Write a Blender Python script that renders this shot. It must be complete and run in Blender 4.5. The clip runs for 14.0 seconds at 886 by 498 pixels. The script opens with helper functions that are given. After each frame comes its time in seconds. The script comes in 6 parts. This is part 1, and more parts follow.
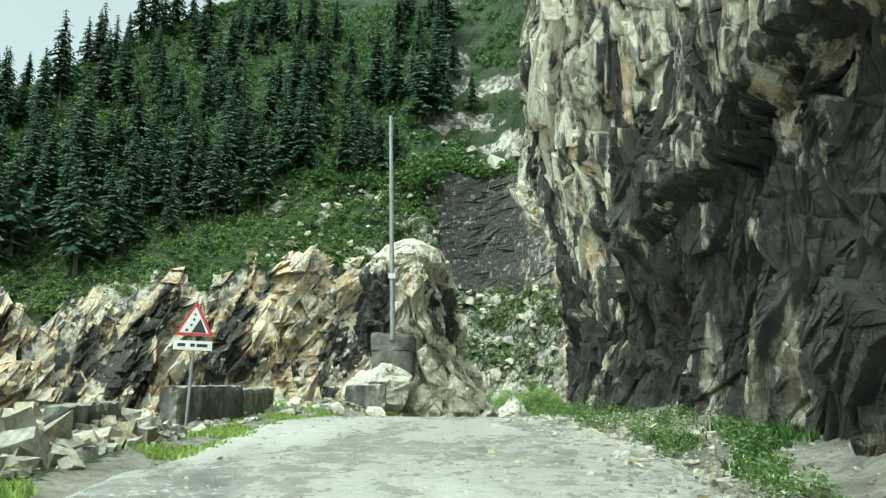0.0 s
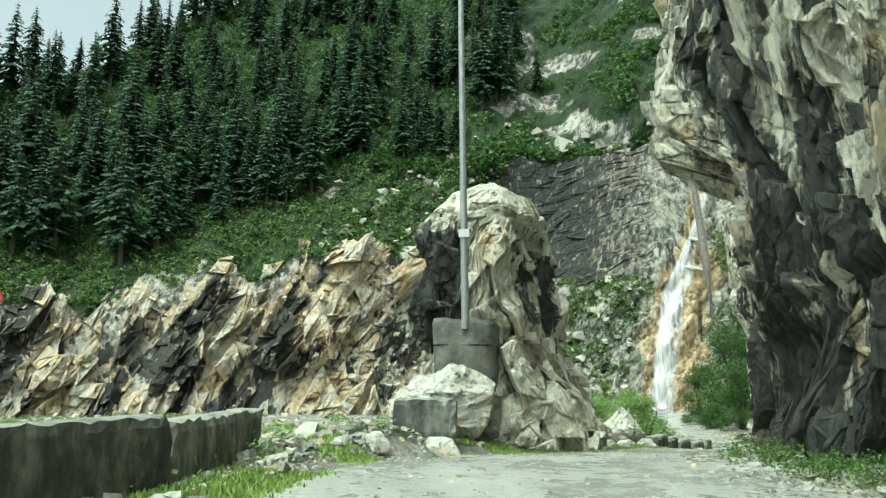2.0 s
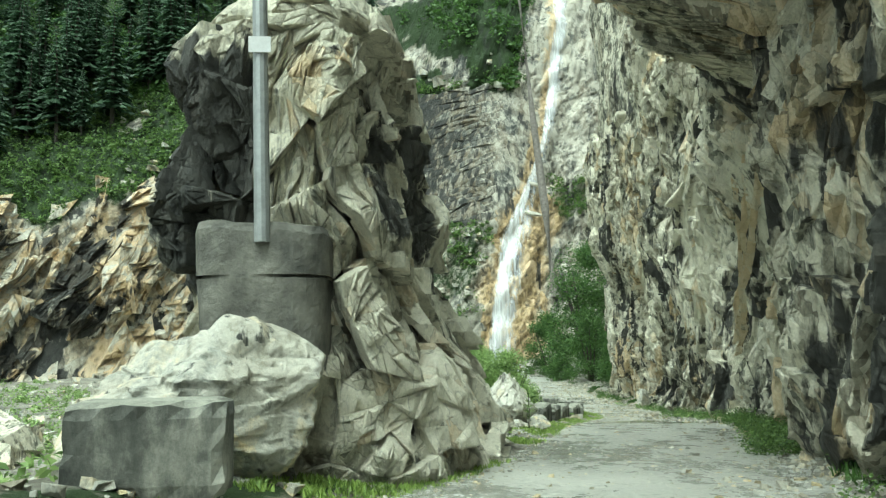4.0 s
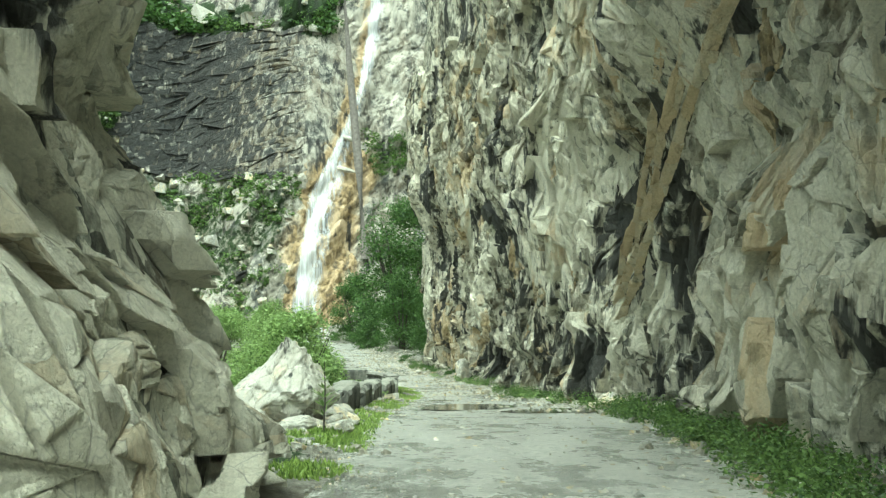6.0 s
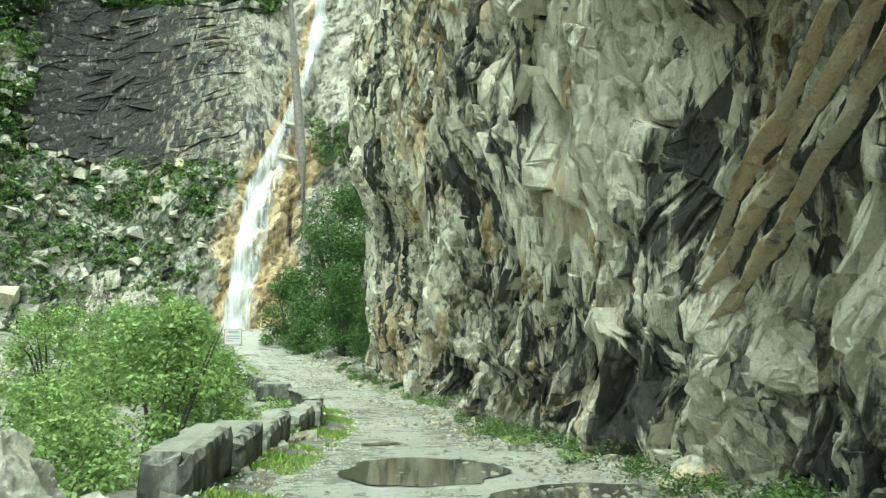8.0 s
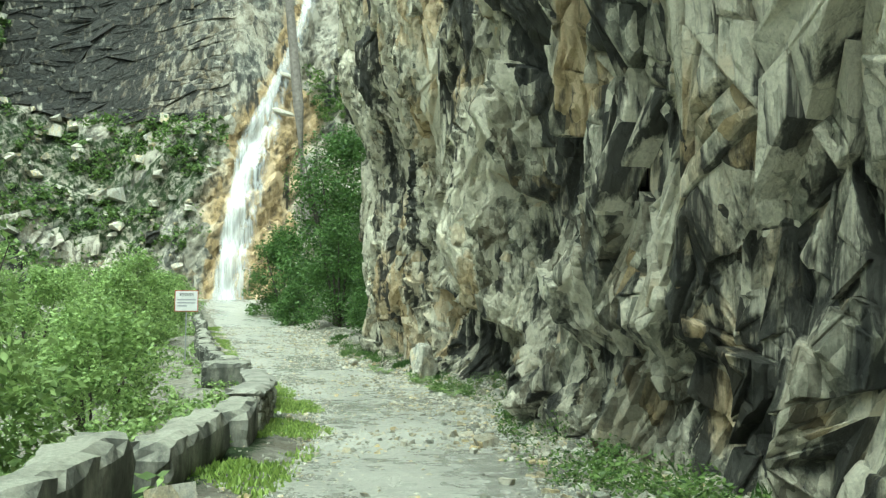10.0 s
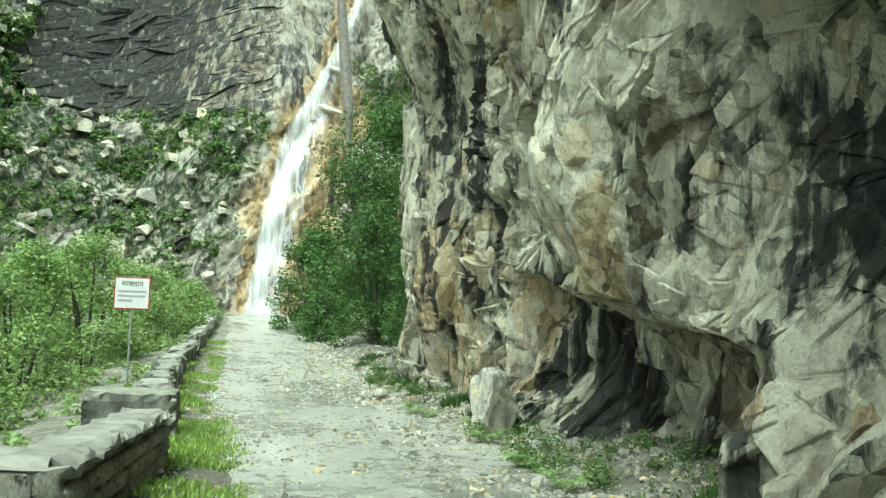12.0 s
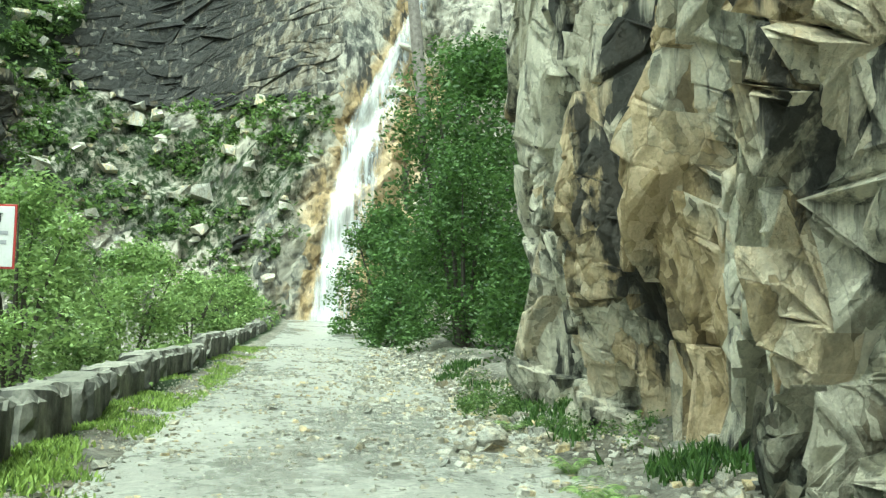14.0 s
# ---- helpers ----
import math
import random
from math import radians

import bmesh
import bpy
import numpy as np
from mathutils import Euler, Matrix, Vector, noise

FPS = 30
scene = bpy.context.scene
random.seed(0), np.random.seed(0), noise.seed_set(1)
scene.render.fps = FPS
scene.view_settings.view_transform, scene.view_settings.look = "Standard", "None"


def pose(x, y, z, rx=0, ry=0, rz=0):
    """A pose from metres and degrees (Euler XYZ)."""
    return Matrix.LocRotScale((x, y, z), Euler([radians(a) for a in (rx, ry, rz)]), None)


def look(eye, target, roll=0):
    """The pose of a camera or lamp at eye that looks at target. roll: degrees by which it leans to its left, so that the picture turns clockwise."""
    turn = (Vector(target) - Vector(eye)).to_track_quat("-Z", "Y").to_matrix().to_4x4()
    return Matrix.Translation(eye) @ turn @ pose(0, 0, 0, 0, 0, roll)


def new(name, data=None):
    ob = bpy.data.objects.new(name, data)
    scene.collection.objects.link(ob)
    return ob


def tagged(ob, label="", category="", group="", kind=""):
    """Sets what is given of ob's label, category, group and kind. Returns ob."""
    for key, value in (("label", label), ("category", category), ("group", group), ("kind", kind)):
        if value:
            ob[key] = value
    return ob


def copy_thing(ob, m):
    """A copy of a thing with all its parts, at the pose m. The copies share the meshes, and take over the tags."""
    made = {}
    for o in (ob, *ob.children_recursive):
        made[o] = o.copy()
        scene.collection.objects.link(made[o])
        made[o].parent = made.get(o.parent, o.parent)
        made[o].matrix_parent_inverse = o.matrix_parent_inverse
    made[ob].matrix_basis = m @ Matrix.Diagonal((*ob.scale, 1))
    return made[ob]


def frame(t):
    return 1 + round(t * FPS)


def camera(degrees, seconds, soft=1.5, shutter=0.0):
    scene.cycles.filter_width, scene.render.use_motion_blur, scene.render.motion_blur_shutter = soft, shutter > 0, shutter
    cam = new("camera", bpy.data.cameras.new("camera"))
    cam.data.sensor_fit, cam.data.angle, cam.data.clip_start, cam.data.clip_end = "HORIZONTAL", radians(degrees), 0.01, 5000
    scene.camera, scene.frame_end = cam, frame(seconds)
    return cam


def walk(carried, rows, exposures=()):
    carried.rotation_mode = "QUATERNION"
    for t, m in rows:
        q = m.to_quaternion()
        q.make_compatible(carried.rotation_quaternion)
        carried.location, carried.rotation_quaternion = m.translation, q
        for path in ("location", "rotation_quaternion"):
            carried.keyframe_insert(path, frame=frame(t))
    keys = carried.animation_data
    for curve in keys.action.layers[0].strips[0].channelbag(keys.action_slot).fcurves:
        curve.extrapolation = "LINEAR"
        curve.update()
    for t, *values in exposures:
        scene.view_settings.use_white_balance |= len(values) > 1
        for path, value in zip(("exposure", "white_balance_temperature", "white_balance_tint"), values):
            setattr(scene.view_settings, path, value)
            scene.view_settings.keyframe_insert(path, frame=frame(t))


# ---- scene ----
cam = camera(56.6, 14.0, 1.3)
METRES, EYE, TILT, LEAN, TURN = 80.0, 1.6, 9.0, 0.0, 0.0
ROWS = [
    (0.0, 0.0, 0.0, 0.0, 0.0, 0.0, 0.0),
    (0.5, -0.0026, 0.0398, -0.0046, 1.27, 1.8, -0.44),
    (1.0, -0.0057, 0.0763, -0.0093, 2.63, 1.65, -0.55),
    (1.5, -0.0093, 0.1116, -0.014, 3.47, 0.23, -0.13),
    (2.0, -0.0137, 0.1455, -0.0184, 4.09, -0.28, 0.19),
    (2.5, -0.0176, 0.1816, -0.0235, 3.69, -0.78, 0.15),
    (3.0, -0.0189, 0.2188, -0.029, 1.13, -1.52, 0.71),
    (3.5, -0.0186, 0.2562, -0.0342, -3.43, -1.98, 0.62),
    (4.0, -0.0149, 0.2922, -0.04, -7.66, -3.58, -0.5),
    (6.5, 0.0244, 0.4325, -0.0708, -21.94, -5.23, -4.78),
    (7.0, 0.0355, 0.4616, -0.0764, -22.55, -4.18, -5.44),
    (7.5, 0.048, 0.4909, -0.082, -23.16, -4.43, -5.35),
    (8.0, 0.0607, 0.519, -0.0881, -24.01, -4.84, -5.15),
    (8.5, 0.0736, 0.5497, -0.0959, -25.02, -6.02, -5.48),
    (9.0, 0.0864, 0.5802, -0.1039, -24.03, -7.23, -4.11),
    (11.5, 0.1593, 0.7539, -0.1498, -21.27, -5.17, -6.11),
    (12.0, 0.1714, 0.789, -0.1588, -19.38, -5.23, -5.5),
    (12.5, 0.1812, 0.8259, -0.1686, -16.28, -6.7, -5.33),
    (13.0, 0.1911, 0.8624, -0.1769, -15.28, -4.85, -5.79),
    (13.5, 0.2008, 0.9001, -0.1867, -14.92, -3.36, -5.18),
    (14.0, 0.21, 0.9386, -0.1966, -14.11, -4.83, -3.5),
]
EXPOSURES = [(0.0, 0.80, 5800, -14), (3.5, 0.62, 5800, -14), (6.5, 0.92, 5920, -17), (9.0, 0.82, 5920, -17), (11.5, 0.88, 5890, -17), (14.0, 1.0, 5900, -18)]
walk(cam, [(t, pose(0, 0, EYE, TILT, LEAN, TURN) @ pose(METRES * x, METRES * y, METRES * z, 90 + pitch, roll, yaw)) for t, x, y, z, yaw, pitch, roll in ROWS], EXPOSURES)

# ---- light ----
SUN_ELEV, SUN_AZ = 64.0, 218.0
world = bpy.data.worlds.new("overcast_sky")
scene.world = world
world.use_nodes = True
wn, wl = world.node_tree.nodes, world.node_tree.links
wn.clear()
sky = wn.new("ShaderNodeTexSky")
sky.sky_type, sky.sun_disc = "NISHITA", False
sky.sun_elevation, sky.sun_rotation = radians(SUN_ELEV), radians(SUN_AZ)
sky.air_density, sky.dust_density, sky.ozone_density = 1.0, 6.0, 1.0
grey = wn.new("ShaderNodeHueSaturation")
grey.inputs["Saturation"].default_value = 0.14
bg = wn.new("ShaderNodeBackground")
bg.inputs["Strength"].default_value = 0.15
wo = wn.new("ShaderNodeOutputWorld")
wl.new(sky.outputs[0], grey.inputs["Color"])
wl.new(grey.outputs[0], bg.inputs[0])
wl.new(bg.outputs[0], wo.inputs[0])
sun_data = bpy.data.lights.new("sun", "SUN")
sun_data.energy, sun_data.angle, sun_data.color = 2.0, radians(50), (1.0, 0.97, 0.90)
sun = new("sun", sun_data)
az, el = radians(SUN_AZ), radians(SUN_ELEV)
sun.matrix_world = look((0, 0, 60), (-math.sin(az) * math.cos(el) * 50, -math.cos(az) * math.cos(el) * 50, 60 - math.sin(el) * 50))

# ---- numeric helpers ----
def hash2(ix, iy, seed):
    ix, iy = np.atleast_1d(ix), np.atleast_1d(iy)
    n = (ix.astype(np.int64) * 374761393 + iy.astype(np.int64) * 668265263 + seed * 974711) & 0xFFFFFFFF
    n = ((n ^ (n >> 13)) * 1274126177) & 0xFFFFFFFF
    n = ((n ^ (n >> 15)) * 2246822519) & 0xFFFFFFFF
    return ((n ^ (n >> 16)) & 0xFFFFFF) / float(0x1000000)


def vnoise(x, y, seed=0):
    x, y = np.asarray(x, float), np.asarray(y, float)
    ix, iy = np.floor(x), np.floor(y)
    fx, fy = x - ix, y - iy
    fx, fy = fx * fx * (3 - 2 * fx), fy * fy * (3 - 2 * fy)
    a, b = hash2(ix, iy, seed), hash2(ix + 1, iy, seed)
    c, d = hash2(ix, iy + 1, seed), hash2(ix + 1, iy + 1, seed)
    return (a + (b - a) * fx) * (1 - fy) + (c + (d - c) * fx) * fy


def fbm(x, y, octaves=4, seed=0):
    total, amp, norm = 0.0, 1.0, 0.0
    for i in range(octaves):
        total = total + amp * vnoise(np.asarray(x) * 2 ** i + 17.3 * i, np.asarray(y) * 2 ** i - 9.1 * i, seed + i)
        norm += amp
        amp *= 0.5
    return total / norm


def facets(u, v, seed=0, tilt=1.0, bevel=0.16):
    """Broken faces: every cell of a jittered grid is a tilted plane of its own. Gives relief, a random per cell, and the gap to the next cell."""
    u, v = np.asarray(u, float), np.asarray(v, float)
    iu, iv = np.floor(u), np.floor(v)
    best, second = np.full(u.shape, 1e9), np.full(u.shape, 1e9)
    relief, other, rnd = np.zeros(u.shape), np.zeros(u.shape), np.zeros(u.shape)
    for du in (-1, 0, 1):
        for dv in (-1, 0, 1):
            cu, cv = iu + du, iv + dv
            pu, pv = cu + hash2(cu, cv, seed), cv + hash2(cu, cv, seed + 1)
            d = (u - pu) ** 2 + (v - pv) ** 2
            near, next_near = d < best, d < second
            r = hash2(cu, cv, seed + 2)
            plane = (r - 0.5) + tilt * ((hash2(cu, cv, seed + 3) - 0.5) * (u - pu) + (hash2(cu, cv, seed + 4) - 0.5) * (v - pv))
            other = np.where(near, relief, np.where(next_near, plane, other))
            second = np.where(near, best, np.where(next_near, d, second))
            relief, rnd, best = np.where(near, plane, relief), np.where(near, hash2(cu, cv, seed + 5), rnd), np.where(near, d, best)
    gap = np.sqrt(second) - np.sqrt(best)
    w = np.clip(gap / bevel, 0, 1)
    return relief * (0.5 + 0.5 * w) + other * (0.5 - 0.5 * w), rnd, gap


def plates(u, v, seed=0, tilt=1.0, steep=2.6, flat=0.30, turn=0.6):
    """Broken plates: tilted flat tops with sloping sides, meeting in creases. Gives relief, a random per plate, and how far the next plate lies below."""
    u, v = np.asarray(u, float), np.asarray(v, float)
    iu, iv = np.floor(u), np.floor(v)
    best, second, rnd = np.full(u.shape, -1e9), np.full(u.shape, -1e9), np.zeros(u.shape)
    for du in (-1, 0, 1):
        for dv in (-1, 0, 1):
            cu, cv = iu + du, iv + dv
            h = [hash2(cu, cv, seed + k) for k in range(7)]
            qu, qv = u - cu - 0.15 - 0.7 * h[0], v - cv - 0.15 - 0.7 * h[1]
            a = (h[6] - 0.5) * turn
            ru, rv = qu + a * qv, qv - a * qu
            away = np.maximum(np.abs(ru), np.abs(rv) * (0.8 + 0.4 * h[5])) - flat
            top = (h[2] - 0.5) + tilt * ((h[3] - 0.5) * qu + (h[4] - 0.5) * qv) - steep * np.maximum(away, 0)
            over = top > best
            second = np.where(over, best, np.maximum(second, top))
            rnd, best = np.where(over, h[5], rnd), np.where(over, top, best)
    return best, rnd, best - second


def facets3(p, seed=0, tilt=1.0, bevel=0.14):
    """The same in space, for free-standing rocks: p in cells."""
    ip = np.floor(p)
    n = len(p)
    best, second = np.full(n, 1e9), np.full(n, 1e9)
    relief, other, rnd = np.zeros(n), np.zeros(n), np.zeros(n)
    for dx in (-1, 0, 1):
        for dy in (-1, 0, 1):
            for dz in (-1, 0, 1):
                c = ip + np.array([dx, dy, dz])
                h = [hash2(c[:, 0] + 57 * c[:, 2], c[:, 1] - 31 * c[:, 2], seed + k) for k in range(8)]
                q = p - c - np.stack(h[:3], 1)
                d = np.sum(q * q, 1)
                near, next_near = d < best, d < second
                plane = (h[3] - 0.5) + tilt * ((h[4] - 0.5) * q[:, 0] + (h[5] - 0.5) * q[:, 1] + (h[6] - 0.5) * q[:, 2])
                other = np.where(near, relief, np.where(next_near, plane, other))
                second = np.where(near, best, np.where(next_near, d, second))
                relief, rnd, best = np.where(near, plane, relief), np.where(near, h[7], rnd), np.where(near, d, best)
    gap = np.sqrt(second) - np.sqrt(best)
    w = np.clip(gap / bevel, 0, 1)
    return relief * (0.5 + 0.5 * w) + other * (0.5 - 0.5 * w), rnd, gap


def smooth(a, b, x):
    t = np.clip((np.asarray(x, float) - a) / (b - a), 0, 1)
    return t * t * (3 - 2 * t)


def bump2(x, y, cx, cy, rx, ry):
    return np.exp(-((np.asarray(x) - cx) / rx) ** 2 - ((np.asarray(y) - cy) / ry) ** 2)


def box2(x, y, x0, x1, y0, y1, soft):
    return smooth(x0 - soft, x0 + soft, x) * (1 - smooth(x1 - soft, x1 + soft, x)) * smooth(y0 - soft, y0 + soft, y) * (1 - smooth(y1 - soft, y1 + soft, y))


# ---- materials ----
def material(name):
    m = bpy.data.materials.new(name)
    m.use_nodes = True
    return m, m.node_tree.nodes, m.node_tree.links, m.node_tree.nodes["Principled BSDF"]


def noise_node(n, l, scale, detail=4, coords=None, rough=0.6, kind="Fac"):
    t = n.new("ShaderNodeTexNoise")
    t.inputs["Scale"].default_value, t.inputs["Detail"].default_value, t.inputs["Roughness"].default_value = scale, detail, rough
    if coords is not None:
        l.new(coords, t.inputs["Vector"])
    return t.outputs["Fac" if kind == "Fac" else "Color"]


def scaled_coords(n, l, sx, sy, sz, rot=(0, 0, 0)):
    c, m = n.new("ShaderNodeTexCoord"), n.new("ShaderNodeMapping")
    m.inputs["Scale"].default_value = (sx, sy, sz)
    m.inputs["Rotation"].default_value = rot
    l.new(c.outputs["Object"], m.inputs["Vector"])
    return m.outputs[0]


def ramp_node(n, l, src, stops):
    r = n.new("ShaderNodeValToRGB")
    e = r.color_ramp.elements
    while len(e) < len(stops):
        e.new(0.5)
    for k, (p, c) in zip(e, stops):
        k.position, k.color = p, (*c, 1) if len(c) == 3 else c
    l.new(src, r.inputs[0])
    return r.outputs[0]


def mix_node(n, l, fac, a, b, blend="MIX"):
    m = n.new("ShaderNodeMix")
    m.data_type, m.blend_type = "RGBA", blend
    for sock, v in ((m.inputs[0], fac), (m.inputs[6], a), (m.inputs[7], b)):
        if hasattr(v, "links"):
            l.new(v, sock)
        else:
            sock.default_value = v if not isinstance(v, tuple) else (*v, 1)
    return m.outputs[2]


def math_node(n, l, op, a, b=0.0, clamp=False):
    m = n.new("ShaderNodeMath")
    m.operation, m.use_clamp = op, clamp
    for sock, v in zip(m.inputs, (a, b)):
        if hasattr(v, "links"):
            l.new(v, sock)
        else:
            sock.default_value = v
    return m.outputs[0]


def attr(n, name):
    a = n.new("ShaderNodeAttribute")
    a.attribute_name = name
    return a.outputs["Fac"]


def bump_node(n, l, height, strength, distance, normal=None):
    b = n.new("ShaderNodeBump")
    b.inputs["Strength"].default_value, b.inputs["Distance"].default_value = strength, distance
    l.new(height, b.inputs["Height"])
    if normal is not None:
        l.new(normal, b.inputs["Normal"])
    return b.outputs[0]


def voronoi_node(n, l, scale, coords, feature="F1"):
    t = n.new("ShaderNodeTexVoronoi")
    t.feature = feature
    t.inputs["Scale"].default_value = scale
    l.new(coords, t.inputs["Vector"])
    return t


def rock_material(name, pale, mid, dull, ochre, grain=1.0, chips=1.0):
    """Broken rock. The mesh says where it is ochre, black with seepage or painted shade, or overgrown."""
    m, n, l, p = material(name)
    big = noise_node(n, l, 0.35 * grain, 5, scaled_coords(n, l, 1, 1, 0.6))
    fine = noise_node(n, l, 4.0 * grain, 8, scaled_coords(n, l, 1, 1, 0.7), 0.7)
    speck = noise_node(n, l, 26.0 * grain, 4, scaled_coords(n, l, 1, 1, 1), 0.7)
    streak = noise_node(n, l, 1.0 * grain, 6, scaled_coords(n, l, 2.4, 2.4, 0.16), 0.65)
    warp = n.new("ShaderNodeVectorMath")
    warp.operation = "MULTIPLY_ADD"
    l.new(noise_node(n, l, 1.2 * grain, 4, scaled_coords(n, l, 1, 1, 0.6), 0.6, "Color"), warp.inputs[0])
    warp.inputs[1].default_value = (0.5 / grain,) * 3
    l.new(scaled_coords(n, l, 1, 1, 0.62, (-0.22, 0.1, 0)), warp.inputs[2])
    cell1, cell2 = voronoi_node(n, l, 1.7 * grain, warp.outputs[0]), voronoi_node(n, l, 5.5 * grain, warp.outputs[0])
    edge1 = voronoi_node(n, l, 1.7 * grain, warp.outputs[0], "DISTANCE_TO_EDGE").outputs["Distance"]
    edge2 = voronoi_node(n, l, 5.5 * grain, warp.outputs[0], "DISTANCE_TO_EDGE").outputs["Distance"]
    split = []
    for c in (cell1, cell2):
        s = n.new("ShaderNodeSeparateColor")
        l.new(c.outputs["Color"], s.inputs[0])
        split.append(s.outputs)
    tone = math_node(n, l, "ADD", math_node(n, l, "MULTIPLY", attr(n, "tone"), 0.5), math_node(n, l, "MULTIPLY", big, 0.3))
    tone = math_node(n, l, "ADD", tone, math_node(n, l, "MULTIPLY", math_node(n, l, "SUBTRACT", split[0][0], 0.35), 0.38 * chips))
    tone = math_node(n, l, "ADD", tone, math_node(n, l, "MULTIPLY", math_node(n, l, "SUBTRACT", split[1][0], 0.35), 0.38 * chips))
    tone = math_node(n, l, "ADD", tone, math_node(n, l, "MULTIPLY", math_node(n, l, "SUBTRACT", fine, 0.5), 1.0), True)
    col = ramp_node(n, l, tone, [(0.16, dull), (0.40, mid), (0.62, pale)])
    warm = noise_node(n, l, 0.7 * grain, 5, scaled_coords(n, l, 1.2, 1.2, 0.35), 0.65)
    col = mix_node(n, l, ramp_node(n, l, warm, [(0.44, (0, 0, 0)), (0.61, (0.8, 0.8, 0.8))]), col, mix_node(n, l, tone, tuple(0.35 * c for c in ochre), tuple(1.1 * c for c in pale)))
    och = math_node(n, l, "ADD", attr(n, "ochre"), math_node(n, l, "MULTIPLY", math_node(n, l, "SUBTRACT", fine, 0.5), 0.7))
    och = math_node(n, l, "ADD", och, math_node(n, l, "MULTIPLY", math_node(n, l, "SUBTRACT", split[0][1], 0.5), 0.5))
    och = ramp_node(n, l, och, [(0.40, (0, 0, 0)), (0.80, (1, 1, 1))])
    ocol = ramp_node(n, l, tone, [(0.2, tuple(0.4 * c for c in ochre)), (0.45, ochre), (0.7, tuple(min(1, 1.25 * c + 0.12) for c in ochre))])
    col = mix_node(n, l, och, col, ocol)
    seep_shade = math_node(n, l, "ADD", attr(n, "dark"), math_node(n, l, "MULTIPLY", math_node(n, l, "SUBTRACT", streak, 0.5), 1.8))
    seep_shade = math_node(n, l, "ADD", seep_shade, math_node(n, l, "MULTIPLY", math_node(n, l, "SUBTRACT", split[0][2], 0.5), 0.35))
    seep_shade = ramp_node(n, l, seep_shade, [(0.40, (0, 0, 0)), (0.58, (0.94, 0.94, 0.94))])
    col = mix_node(n, l, seep_shade, col, mix_node(n, l, fine, (0.006, 0.007, 0.007), (0.055, 0.056, 0.050)))
    grn = math_node(n, l, "ADD", attr(n, "green"), math_node(n, l, "MULTIPLY", math_node(n, l, "SUBTRACT", fine, 0.5), 1.2))
    grn = ramp_node(n, l, grn, [(0.45, (0, 0, 0)), (0.62, (1, 1, 1))])
    col = mix_node(n, l, grn, col, mix_node(n, l, speck, (0.012, 0.024, 0.008), (0.05, 0.085, 0.022)))
    joint = math_node(n, l, "MAXIMUM", ramp_node(n, l, edge1, [(0.0, (0.7, 0.7, 0.7)), (0.016, (0, 0, 0))]), ramp_node(n, l, edge2, [(0.0, (0.35, 0.35, 0.35)), (0.02, (0, 0, 0))]))
    joint = math_node(n, l, "MULTIPLY", joint, math_node(n, l, "MULTIPLY", ramp_node(n, l, big, [(0.42, (0.0, 0.0, 0.0)), (0.64, (0.55, 0.55, 0.55))]), chips))
    joint = math_node(n, l, "MAXIMUM", joint, math_node(n, l, "MULTIPLY", attr(n, "crack"), 0.85))
    col = mix_node(n, l, joint, col, (0.02, 0.02, 0.018))
    col = mix_node(n, l, 0.55, col, mix_node(n, l, speck, (0.3, 0.3, 0.3), (1.25, 1.25, 1.25)), "MULTIPLY")
    l.new(col, p.inputs["Base Color"])
    l.new(ramp_node(n, l, seep_shade, [(0.0, (0.82, 0.82, 0.82)), (1.0, (0.55, 0.55, 0.55))]), p.inputs["Roughness"])
    p.inputs["Specular IOR Level"].default_value = 0.3
    step = math_node(n, l, "ADD", math_node(n, l, "MULTIPLY", split[0][1], 1.0), math_node(n, l, "MULTIPLY", split[1][1], 0.45))
    step = math_node(n, l, "ADD", step, math_node(n, l, "MULTIPLY", math_node(n, l, "MINIMUM", edge1, 0.12), 3.0))
    nb = bump_node(n, l, step, 0.75 * chips, 0.12 / grain)
    nb = bump_node(n, l, fine, 0.9, 0.22 / grain, nb)
    nb = bump_node(n, l, speck, 0.7, 0.03 / grain, nb)
    l.new(nb, p.inputs["Normal"])
    return m


ROCK = rock_material("fractured_gneiss", (0.80, 0.76, 0.60), (0.34, 0.335, 0.26), (0.07, 0.072, 0.058), (0.50, 0.385, 0.21), 1.0, 1.15)
FAR_ROCK = rock_material("hillside_rock", (0.58, 0.55, 0.45), (0.21, 0.21, 0.18), (0.055, 0.060, 0.054), (0.48, 0.35, 0.18), 0.35, 0.8)
STONE = rock_material("loose_stone", (0.66, 0.64, 0.54), (0.42, 0.42, 0.36), (0.18, 0.18, 0.15), (0.66, 0.52, 0.26), 2.0, 0.4)


